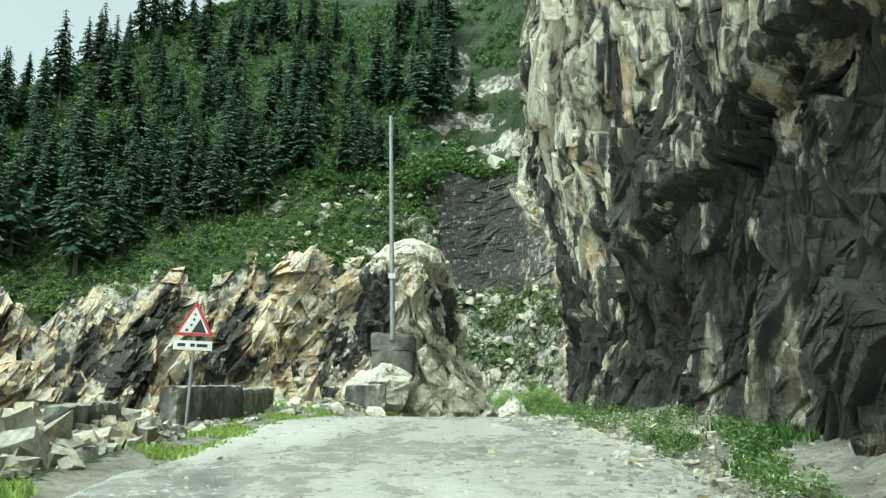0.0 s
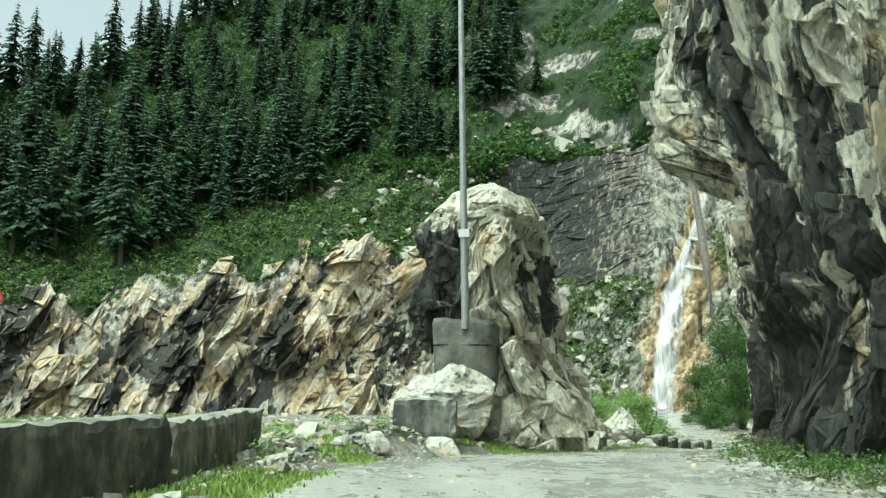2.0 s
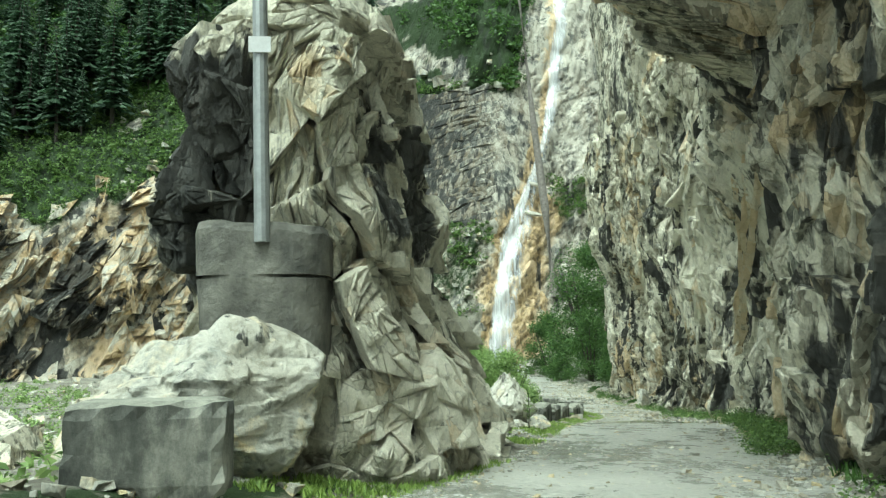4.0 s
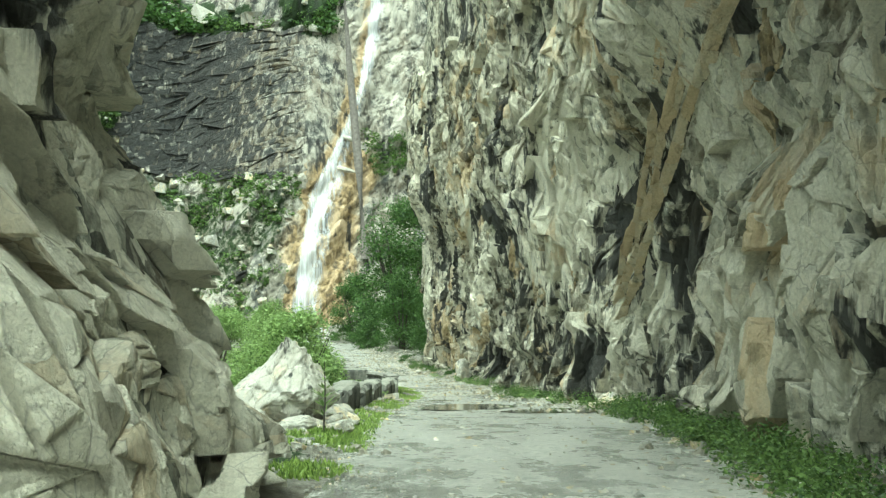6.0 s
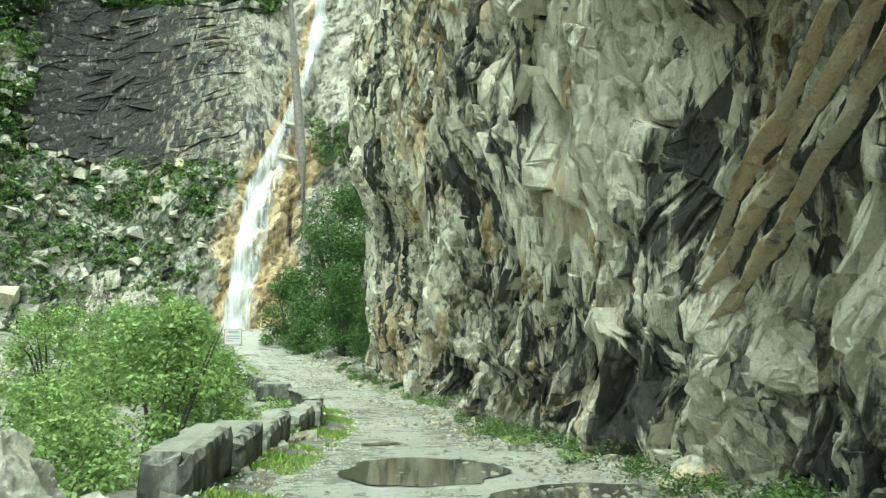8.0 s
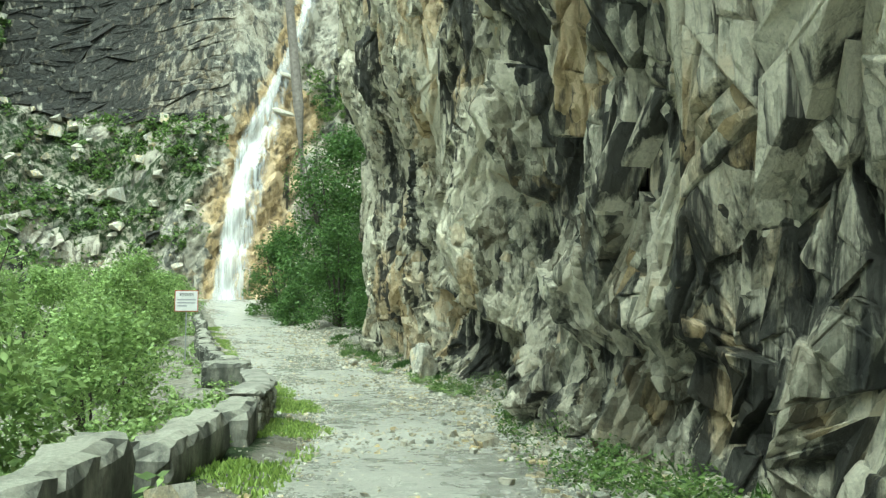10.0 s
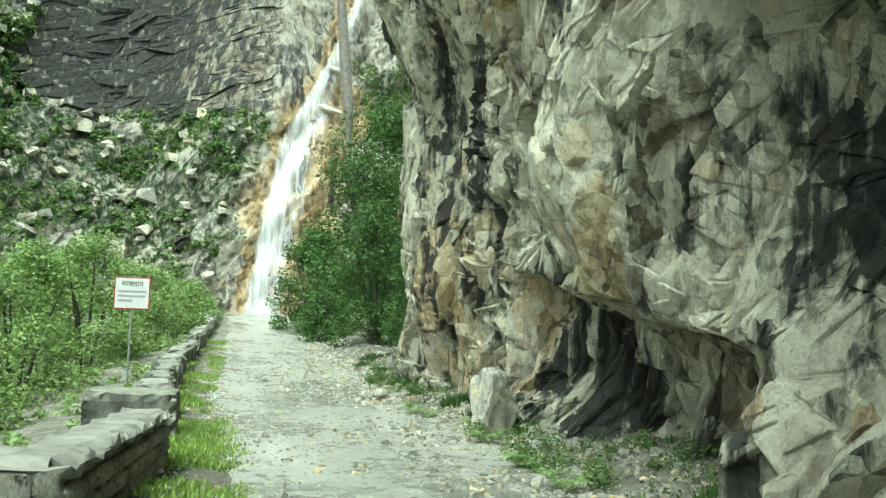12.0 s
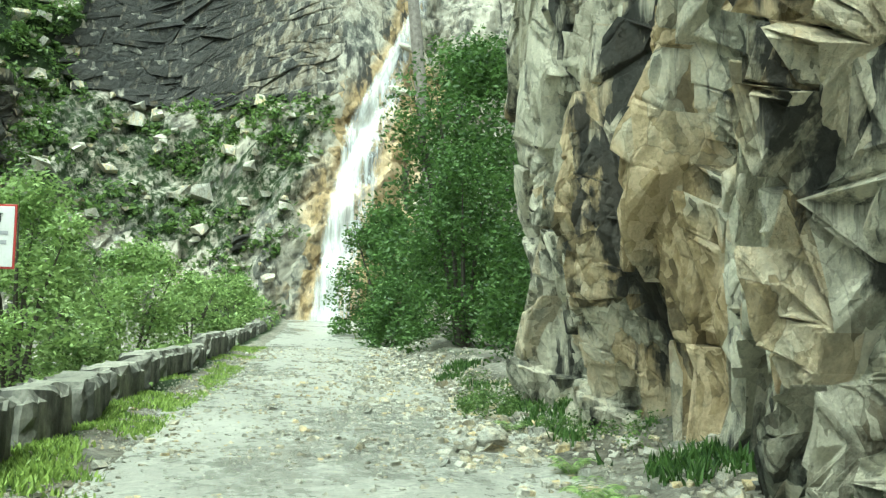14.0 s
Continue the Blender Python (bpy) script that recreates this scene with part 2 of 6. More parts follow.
def simple(name, a, b, scale=3.0, rough=0.8, bump=0.4, dist=0.02, metal=0.0, per_object=0.0):
    m, n, l, p = material(name)
    f = noise_node(n, l, scale, 7, scaled_coords(n, l, 1, 1, 1), 0.65)
    g = noise_node(n, l, scale * 9, 4, scaled_coords(n, l, 1, 1, 1), 0.7)
    col = mix_node(n, l, ramp_node(n, l, f, [(0.3, (0, 0, 0)), (0.7, (1, 1, 1))]), a, b)
    col = mix_node(n, l, 0.4, col, mix_node(n, l, g, (0.35, 0.35, 0.35), (1, 1, 1)), "MULTIPLY")
    if per_object:
        o = n.new("ShaderNodeObjectInfo")
        col = mix_node(n, l, per_object, col, mix_node(n, l, o.outputs["Random"], (0.3, 0.3, 0.3), (1.3, 1.3, 1.2)), "MULTIPLY")
    l.new(col, p.inputs["Base Color"])
    p.inputs["Roughness"].default_value, p.inputs["Metallic"].default_value = rough, metal
    l.new(bump_node(n, l, math_node(n, l, "ADD", f, math_node(n, l, "MULTIPLY", g, 0.4)), bump, dist), p.inputs["Normal"])
    return m


def leaf_material(name, dark, light, yellow=0.0):
    m, n, l, p = material(name)
    g = n.new("ShaderNodeNewGeometry")
    big = noise_node(n, l, 0.8, 3, scaled_coords(n, l, 1, 1, 1))
    r = math_node(n, l, "ADD", math_node(n, l, "MULTIPLY", g.outputs["Random Per Island"], 0.65), math_node(n, l, "MULTIPLY", big, 0.4))
    col = ramp_node(n, l, r, [(0.15, dark), (0.6, light), (0.95, tuple(1.3 * c for c in light))])
    l.new(col, p.inputs["Base Color"])
    p.inputs["Roughness"].default_value = 0.55
    tr = n.new("ShaderNodeBsdfTranslucent")
    l.new(col, tr.inputs[0])
    mx = n.new("ShaderNodeMixShader")
    mx.inputs[0].default_value = 0.4
    l.new(p.outputs[0], mx.inputs[1])
    l.new(tr.outputs[0], mx.inputs[2])
    l.new(mx.outputs[0], n["Material Output"].inputs[0])
    return m


LEAF = leaf_material("shrub_leaves", (0.085, 0.15, 0.04), (0.30, 0.41, 0.14))
LEAF_FAR = leaf_material("hillside_leaves", (0.035, 0.075, 0.02), (0.15, 0.23, 0.06))
LEAF_DEEP = leaf_material("tree_leaves", (0.025, 0.06, 0.014), (0.10, 0.18, 0.042))
NEEDLE = leaf_material("conifer_needles", (0.016, 0.036, 0.018), (0.055, 0.10, 0.048))
GRASS = leaf_material("grass_blades", (0.10, 0.17, 0.035), (0.33, 0.44, 0.11))
SNAG = simple("bleached_bark", (0.13, 0.115, 0.10), (0.33, 0.30, 0.26), 2, 0.9, 0.8, 0.06)
BARK = simple("bark", (0.05, 0.042, 0.033), (0.13, 0.115, 0.095), 6, 0.9, 0.8, 0.03)


def concrete_material():
    m, n, l, p = material("weathered_concrete")
    f = noise_node(n, l, 1.8, 8, scaled_coords(n, l, 1, 1, 0.5), 0.7)
    g = noise_node(n, l, 22, 5, scaled_coords(n, l, 1, 1, 1), 0.75)
    o = n.new("ShaderNodeObjectInfo")
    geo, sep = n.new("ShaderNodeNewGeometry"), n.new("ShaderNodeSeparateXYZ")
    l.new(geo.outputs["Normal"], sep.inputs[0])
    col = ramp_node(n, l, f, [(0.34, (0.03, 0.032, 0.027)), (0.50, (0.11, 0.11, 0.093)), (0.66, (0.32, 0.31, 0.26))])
    # Mixed paler where a face turns upward.
    upward = math_node(n, l, "ADD", math_node(n, l, "MULTIPLY", sep.outputs["Z"], 0.8), math_node(n, l, "SUBTRACT", f, 0.75))
    col = mix_node(n, l, ramp_node(n, l, upward, [(0.2, (0, 0, 0)), (0.6, (1, 1, 1))]), col, mix_node(n, l, g, (0.22, 0.22, 0.18), (0.46, 0.45, 0.37)))
    col = mix_node(n, l, 0.6, col, mix_node(n, l, g, (0.3, 0.3, 0.3), (1.2, 1.2, 1.2)), "MULTIPLY")
    col = mix_node(n, l, 0.4, col, mix_node(n, l, o.outputs["Random"], (0.5, 0.52, 0.48), (1.3, 1.3, 1.25)), "MULTIPLY")
    l.new(col, p.inputs["Base Color"])
    p.inputs["Roughness"].default_value = 0.88
    l.new(bump_node(n, l, math_node(n, l, "ADD", f, math_node(n, l, "MULTIPLY", g, 0.35)), 0.8, 0.05), p.inputs["Normal"])
    return m


CONCRETE = concrete_material()
PALE_COPING = simple("coping_concrete", (0.12, 0.12, 0.10), (0.40, 0.39, 0.33), 2.2, 0.85, 0.8, 0.03)
PALE_CONCRETE = simple("pedestal_concrete", (0.035, 0.035, 0.03), (0.24, 0.23, 0.19), 1.7, 0.85, 1.0, 0.06)
STEEL = simple("galvanised_steel", (0.30, 0.31, 0.30), (0.46, 0.47, 0.46), 5, 0.5, 0.15, 0.005, 0.5)
WHITE = simple("white_paint", (0.62, 0.62, 0.60), (0.80, 0.80, 0.78), 4, 0.5, 0.1, 0.002)
RED = simple("red_paint", (0.36, 0.03, 0.03), (0.52, 0.06, 0.05), 4, 0.5, 0.1, 0.002)
FADED = simple("faded_lettering", (0.28, 0.28, 0.30), (0.42, 0.42, 0.44), 40, 0.6, 0.1, 0.002)
BLACK = simple("black_paint", (0.015, 0.015, 0.016), (0.03, 0.03, 0.03), 4, 0.5, 0.1, 0.002)


def road_material():
    m, n, l, p = material("wet_gravel_road")
    big = noise_node(n, l, 0.35, 6, scaled_coords(n, l, 1, 0.45, 1), 0.6)
    midn = noise_node(n, l, 2.2, 7, scaled_coords(n, l, 1, 0.8, 1), 0.7)
    fine = noise_node(n, l, 30, 5, scaled_coords(n, l, 1, 1, 1), 0.75)
    peb = voronoi_node(n, l, 16, scaled_coords(n, l, 1, 1, 1))
    tone = math_node(n, l, "ADD", math_node(n, l, "MULTIPLY", big, 0.6), math_node(n, l, "MULTIPLY", midn, 0.4))
    col = ramp_node(n, l, tone, [(0.34, (0.11, 0.11, 0.10)), (0.47, (0.32, 0.315, 0.28)), (0.63, (0.62, 0.61, 0.54))])
    sep = n.new("ShaderNodeSeparateColor")
    l.new(peb.outputs["Color"], sep.inputs[0])
    stony = math_node(n, l, "MULTIPLY", ramp_node(n, l, midn, [(0.42, (0, 0, 0)), (0.62, (1, 1, 1))]), 0.75)
    col = mix_node(n, l, stony, col, mix_node(n, l, sep.outputs[0], (0.14, 0.14, 0.12), (0.62, 0.61, 0.54)))
    col = mix_node(n, l, 0.6, col, mix_node(n, l, fine, (0.3, 0.3, 0.28), (1.2, 1.2, 1.18)), "MULTIPLY")
    dirt = math_node(n, l, "ADD", attr(n, "green"), math_node(n, l, "MULTIPLY", math_node(n, l, "SUBTRACT", midn, 0.5), 1.2))
    col = mix_node(n, l, ramp_node(n, l, dirt, [(0.4, (0, 0, 0)), (0.6, (1, 1, 1))]), col, mix_node(n, l, fine, (0.03, 0.05, 0.015), (0.12, 0.15, 0.05)))
    l.new(col, p.inputs["Base Color"])
    l.new(ramp_node(n, l, tone, [(0.40, (0.09, 0.09, 0.09)), (0.58, (0.50, 0.50, 0.50))]), p.inputs["Roughness"])
    nb = bump_node(n, l, midn, 0.35, 0.06)
    nb = bump_node(n, l, math_node(n, l, "MULTIPLY", peb.outputs["Distance"], stony), 0.5, 0.03, nb)
    l.new(bump_node(n, l, fine, 0.6, 0.015, nb), p.inputs["Normal"])
    return m


ROAD = road_material()
SOIL = rock_material("rubbly_soil", (0.40, 0.39, 0.32), (0.22, 0.21, 0.17), (0.09, 0.085, 0.07), (0.30, 0.22, 0.12), 1.5, 0.3)


def water_material():
    m, n, l, p = material("puddle_water")
    p.inputs["Base Color"].default_value = (0.10, 0.095, 0.075, 1)
    p.inputs["Roughness"].default_value = 0.06
    l.new(bump_node(n, l, noise_node(n, l, 3, 3, scaled_coords(n, l, 1, 1, 1)), 0.05, 0.02), p.inputs["Normal"])
    return m


PUDDLE = water_material()


def fall_material():
    m, n, l, p = material("falling_water")
    s = noise_node(n, l, 1.0, 7, scaled_coords(n, l, 1.9, 1.9, 0.13), 0.65)
    a = math_node(n, l, "ADD", attr(n, "body"), math_node(n, l, "MULTIPLY", math_node(n, l, "SUBTRACT", s, 0.5), 1.25))
    p.inputs["Base Color"].default_value = (0.88, 0.9, 0.9, 1)
    p.inputs["Roughness"].default_value = 0.5
    l.new(ramp_node(n, l, a, [(0.22, (0, 0, 0)), (0.95, (1, 1, 1))]), p.inputs["Alpha"])
    return m


FALL = fall_material()


# ---- mesh helpers ----
def mesh_object(name, verts, faces, mat, parent=None, label="", smooth_faces=False, attrs=None):
    me = bpy.data.meshes.new(name)
    me.from_pydata([tuple(map(float, v)) for v in verts] if not isinstance(verts, np.ndarray) else verts.tolist(), [], faces if isinstance(faces, list) else faces.tolist())
    for key, val in (attrs or {}).items():
        a = me.attributes.new(key, "FLOAT", "POINT")
        a.data.foreach_set("value", np.ascontiguousarray(val, dtype=np.float32).ravel())
    me.materials.append(mat)
    if smooth_faces:
        me.polygons.foreach_set("use_smooth", [True] * len(me.polygons))
    ob = new(name, me)
    if parent is not None:
        ob.parent = parent
    if label:
        ob["label"] = label
    return ob


def part(name, bm, mat, parent=None, label=""):
    me = bpy.data.meshes.new(name)
    bm.to_mesh(me)
    bm.free()
    me.materials.append(mat)
    ob = new(name, me)
    if parent is not None:
        ob.parent = parent
    if label:
        ob["label"] = label
    return ob


def grid_faces(rows, cols):
    i = np.arange((rows - 1) * (cols - 1))
    r, c = i // (cols - 1), i % (cols - 1)
    a = r * cols + c
    return np.stack([a, a + 1, a + cols + 1, a + cols], 1)


def empty(name, m=None):
    ob = new(name)
    ob.empty_display_size = 0.2
    if m is not None:
        ob.matrix_world = m
    return ob


# ---- plan of the road ----
ROAD_Y = np.array([-40, 0, 15, 24, 28, 31, 33, 35, 40, 45, 50, 55, 60, 66, 70, 76, 82, 90, 100, 120, 145, 168, 185.0])
ROAD_L = np.array([-4.0, -4.0, -4.0, -3.9, -3.5, -2.8, -1.6, -0.1, 2.4, 4.3, 6.0, 8.0, 10.2, 12.8, 14.0, 15.0, 15.3, 15.6, 16.8, 19.0, 21.5, 23.0, 24.0])
ROAD_R = np.array([3.3, 3.3, 3.1, 3.3, 3.6, 4.2, 4.7, 5.6, 8.2, 10.6, 12.5, 13.9, 15.0, 17.0, 18.6, 19.9, 20.5, 20.9, 21.8, 24.0, 27.0, 32.0, 36.0])
ROAD_ZY = np.array([-40, 0, 12, 20, 27, 35, 47, 61.4, 76.6, 86, 98, 130, 185.0])
ROAD_Z = np.array([-0.9, 0.0, 0.45, 0.62, 0.40, -0.18, -0.97, -2.40, -3.72, -4.10, -4.20, -4.1, -4.0])


def curve1(y, ys, vs):
    """Smooth curve through stations (Catmull-Rom on uneven steps, by averaging)."""
    y = np.asarray(y, float)
    w = 2.5
    return sum(np.interp(y + d * w, ys, vs) * k for d, k in ((-1, 0.15), (-0.5, 0.22), (0, 0.26), (0.5, 0.22), (1, 0.15)))


def road_left(y):
    return curve1(y, ROAD_Y, ROAD_L)


def road_right(y):
    return curve1(y, ROAD_Y, ROAD_R)


def road_z(y):
    return curve1(y, ROAD_ZY, ROAD_Z)


def ground_z(x, y):
    """Height of the land, the road bed included."""
    x, y = np.asarray(x, float), np.asarray(y, float)
    zl, l, r = road_z(y), road_left(y), road_right(y)
    dl, dr = l - x, x - r
    out = zl + 0.02 - 0.05 * np.exp(-((dl) / 0.8) ** 2)
    verge = np.where(y < 27, 2.2, 1.3)
    drop = smooth(0, 1, (dl - verge) / 9.0)
    low = -2.2 - 3.6 * smooth(35, 75, y) + 1.2 * smooth(110, 150, y)
    z = zl * (1 - drop) + low * drop + np.where(dl > 0, 0.10 * smooth(0, 0.6, dl), 0)
    z = z + np.where(dr > 0, 0.18 * smooth(0, 1.0, dr) + 0.35 * smooth(0.6, 2.2, dr), 0)
    z = z + np.where(dl > 0, smooth(0, 1.2, dl) * (0.55 * bump2(x, y, -4.4, 31.0, 2.6, 4.5) + -0.22 * bump2(x, y, -6.0, 19.5, 2.2, 6)), 0)
    off = np.maximum(np.maximum(dl, dr), 0)
    rough = smooth(0.2, 3, off)
    z = z + rough * (fbm(x * 0.35, y * 0.35, 4, 5) - 0.5) * 0.7 + smooth(0.0, 0.6, off) * (fbm(x * 2.1, y * 2.1, 3, 8) - 0.5) * 0.16
    inside = (dl < 0) & (dr < 0)
    z = z + np.where(inside, (fbm(x * 0.5, y * 0.35, 3, 21) - 0.5) * 0.06, 0)
    return z


def height(x, y):
    return float(np.ravel(ground_z(x, y))[0])


# ---- ground and road ----
def build_ground():
    us = [0.0]
    while us[-1] < 235:
        u = us[-1]
        us.append(u + (0.3 if u < 14 else 0.3 + (u - 14) * 0.05))
    right = [u for u in us if u < 130]
    us = np.array([-u for u in us[:0:-1]] + right)
    ys = np.arange(-45, 182, 0.35)
    yy, uu = np.meshgrid(ys, us, indexing="ij")
    mid = (road_left(ys) + road_right(ys)) / 2
    xx = mid[:, None] + uu
    zz = ground_z(xx, yy)
    dl, dr = road_left(ys)[:, None] - xx, xx - road_right(ys)[:, None]
    green = 0.15 + 0.75 * smooth(0.1, 1.0, dl) * (0.4 + 0.9 * fbm(xx * 0.5, yy * 0.5, 3, 31)) + 0.5 * smooth(0.5, 1.5, dr) * fbm(xx * 0.8, yy * 0.5, 3, 32)
    green = np.where(dl > 1.5, 0.30 + 0.0 * green, green)
    tone = fbm(xx * 1.5, yy * 1.5, 3, 33)
    zero = np.zeros_like(xx)
    ob = mesh_object("ground", np.stack([xx, yy, zz], -1).reshape(-1, 3), grid_faces(*xx.shape), SOIL, smooth_faces=True,
                     attrs={"tone": tone, "green": green, "ochre": zero, "dark": zero, "crack": zero})
    tagged(ob, "rubbly soil with grass and gravel beside the road", "ground", kind="structure")


def build_road():
    ys = np.arange(-44, 163, 0.2)
    vs = np.linspace(0, 1, 44)
    l = road_left(ys) - 0.1 + 0.55 * (fbm(ys * 0.5, ys * 0, 4, 41) - 0.5)
    r = road_right(ys) + 0.1 + 0.9 * (fbm(ys * 0.45, ys * 0, 4, 42) - 0.5)
    xx = l[:, None] + (r - l)[:, None] * vs[None, :]
    yy = np.repeat(ys[:, None], len(vs), 1)
    edge = np.minimum(vs, 1 - vs)[None, :] * (r - l)[:, None]
    zz = ground_z(xx, yy) + 0.03 * smooth(0, 0.25, edge) - 0.02 * (1 - smooth(0, 0.1, edge))
    green = 0.25 * (1 - smooth(0, 0.7, edge))
    ob = mesh_object("road", np.stack([xx, yy, zz], -1).reshape(-1, 3), grid_faces(*xx.shape), ROAD, smooth_faces=True, attrs={"green": green})
    tagged(ob, "pale wet gravel mountain road with worn patches", "road", kind="structure")


# ---- cliffs ----
def resample(ctrl, step):
    """A polyline with rounded corners at even steps, and the index along its controls."""
    ctrl = np.array(ctrl, float)
    t = np.linspace(0, len(ctrl) - 1, 4000)
    k = np.arange(len(ctrl))
    pts = sum(w * np.stack([np.interp(np.clip(t + d, 0, len(ctrl) - 1), k, ctrl[:, i]) for i in range(ctrl.shape[1])], 1)
              for d, w in ((-0.4, 0.15), (-0.2, 0.2), (0, 0.3), (0.2, 0.2), (0.4, 0.15)))
    s = np.concatenate([[0], np.cumsum(np.hypot(*np.diff(pts[:, :2], axis=0).T))])
    n = int(s[-1] / step)
    si = np.linspace(0, s[-1], n)
    return np.stack([np.interp(si, s, pts[:, i]) for i in range(ctrl.shape[1])], 1), si


# foot and upper line of the roadside cliff: x, y at the foot; x, y high up; heights between which it leans over
CLIFF = [(5.2, -42, 4.8, -42, 1, 9), (5.0, -10, 4.6, -10, 1, 9), (5.0, 5, 4.8, 5, 1, 9), (4.6, 14, 4.6, 14, 1, 9), (4.2, 21, 4.0, 22, 1, 9), (4.6, 28, 3.7, 31, 5, 9.5),
         (5.6, 33, 4.2, 36.5, 7.6, 10.0), (7.4, 37, 5.2, 40.5, 8.2, 10.0), (9.6, 41.2, 8.6, 43.5, 7.6, 10.2), (11.8, 46, 11.3, 46, 5, 9), (13.6, 51.5, 13.2, 50.5, 3, 9),
         (14.8, 56, 14.2, 57, 4, 9), (15.7, 61, 14.0, 62.5, 5, 10), (17.8, 66, 16.5, 67, 5, 10), (19.6, 70.5, 18.6, 69, 5, 10), (20.7, 76, 19.7, 76, 6, 12),
         (21.6, 82, 20.0, 82, 8, 13), (22.0, 88, 20.0, 88, 9, 14), (22.3, 91.6, 21.0, 92.3, 9, 14), (25.5, 93.5, 24.5, 94.5, 9, 14), (36, 95, 36, 96, 9, 14), (60, 104, 60, 105, 9, 14)]


# ---- broken rock ----
def clip_half(poly, a, b, c):
    """The part of a convex polygon where a x + b y <= c."""
    out = []
    for i in range(len(poly)):
        p, q = poly[i - 1], poly[i]
        dp, dq = a * p[0] + b * p[1] - c, a * q[0] + b * q[1] - c
        if dp * dq < 0:
            t = dp / (dp - dq)
            out.append((p[0] + t * (q[0] - p[0]), p[1] + t * (q[1] - p[1])))
        if dq <= 0:
            out.append(q)
    return out


def rock_cells(u0, u1, v0, v1, du, dv, rng):
    """Uneven polygons that fill a strip of rock face without gaps."""
    nu, nv = int((u1 - u0) / du) + 1, int((v1 - v0) / dv) + 1
    pts = {(i, j): (u0 + (i + 0.5 * (j % 2) + rng.uniform(-0.36, 0.36)) * du, v0 + (j + rng.uniform(-0.36, 0.36)) * dv) for i in range(-2, nu + 2) for j in range(-2, nv + 2)}
    for i in range(nu):
        for j in range(nv):
            x, y = pts[(i, j)]
            poly = [(x - 2 * du, y - 2 * dv), (x + 2 * du, y - 2 * dv), (x + 2 * du, y + 2 * dv), (x - 2 * du, y + 2 * dv)]
            for a in range(-2, 3):
                for b in range(-2, 3):
                    if a or b:
                        p, q = pts[(i + a, j + b)]
                        ex, ey = (p - x) / du ** 2, (q - y) / dv ** 2
                        poly = clip_half(poly, ex, ey, ex * (x + p) / 2 + ey * (y + q) / 2)
            if len(poly) > 2:
                yield poly


def poly_middle(poly):
    n = len(poly)
    area = cx = cy = 0.0
    for i in range(n):
        (x0, y0), (x1, y1) = poly[i - 1], poly[i]
        k = x0 * y1 - x1 * y0
        area, cx, cy = area + k, cx + (x0 + x1) * k, cy + (y0 + y1) * k
    area = area if abs(area) > 1e-9 else 1e-9
    return abs(area) / 2, cx / (3 * area), cy / (3 * area)


def shatter(cells, rng, limit, depth, turn, share, aspect=2.0, dip=20, spread=11, rise=0.6):
    """Splits large polygons again and again along joints. Every piece keeps most of its parent's plane and colour.
    limit(u, v): area at which splitting stops; depth, turn: metres and slopes of the large faces; share: how much of that each split adds."""
    made = []
    for poly in cells:
        first = (poly, rng.normal() * depth, rng.normal() * turn, rng.normal() * turn * rise, rng.uniform(0.15, 0.95), rng.uniform(), None)
        stack = [first]
        while stack:
            poly, d, gx, gy, tone, tint, mid = stack.pop()
            area, cx, cy = poly_middle(poly)
            if mid is not None:
                d += gx * (cx - mid[0]) + gy * (cy - mid[1])
            if area < 0.012 * limit(cx, cy):
                continue
            if area < limit(cx, cy) * math.exp(rng.normal() * 0.6) or len(stack) > 40:
                made.append((poly, cx, cy, area, d, gx, gy, tone, tint))
                continue
            us, vs = [p[0] for p in poly], [p[1] for p in poly]
            tall = (max(vs) - min(vs)) / (max(us) - min(us) + 1e-6)
            upright = rng.uniform() < (0.10 if tall > aspect * 1.5 else 0.94 if tall < aspect * 0.7 else 0.6)
            a = math.radians((rng.normal(0, spread) if upright else 90 + (dip if rng.uniform() < 0.7 else -dip) + rng.normal(0, 20)))
            nx, ny = math.cos(a), math.sin(a)
            w = rng.normal() * 0.22
            c = nx * (cx + w * (max(us) - min(us)) * 0.5) + ny * (cy + w * (max(vs) - min(vs)) * 0.5)
            s = math.sqrt(area)
            for part_poly in (clip_half(poly, nx, ny, c), clip_half(poly, -nx, -ny, -c)):
                if len(part_poly) > 2:
                    jump = rng.normal() * share * s * (1.0 if upright else 0.6) - (min(0.28, 2.4 * share) * s if rng.uniform() < 0.07 else 0) + (min(0.12, share) * s if rng.uniform() < 0.07 else 0)
                    stack.append((part_poly, d + jump, 0.9 * gx + rng.normal() * share * 1.3, 0.9 * gy + rng.normal() * share * 0.9, min(max(tone + rng.normal() * 0.13, 0), 1.05), tint if rng.uniform() < 0.75 else rng.uniform(), (cx, cy)))
    return made


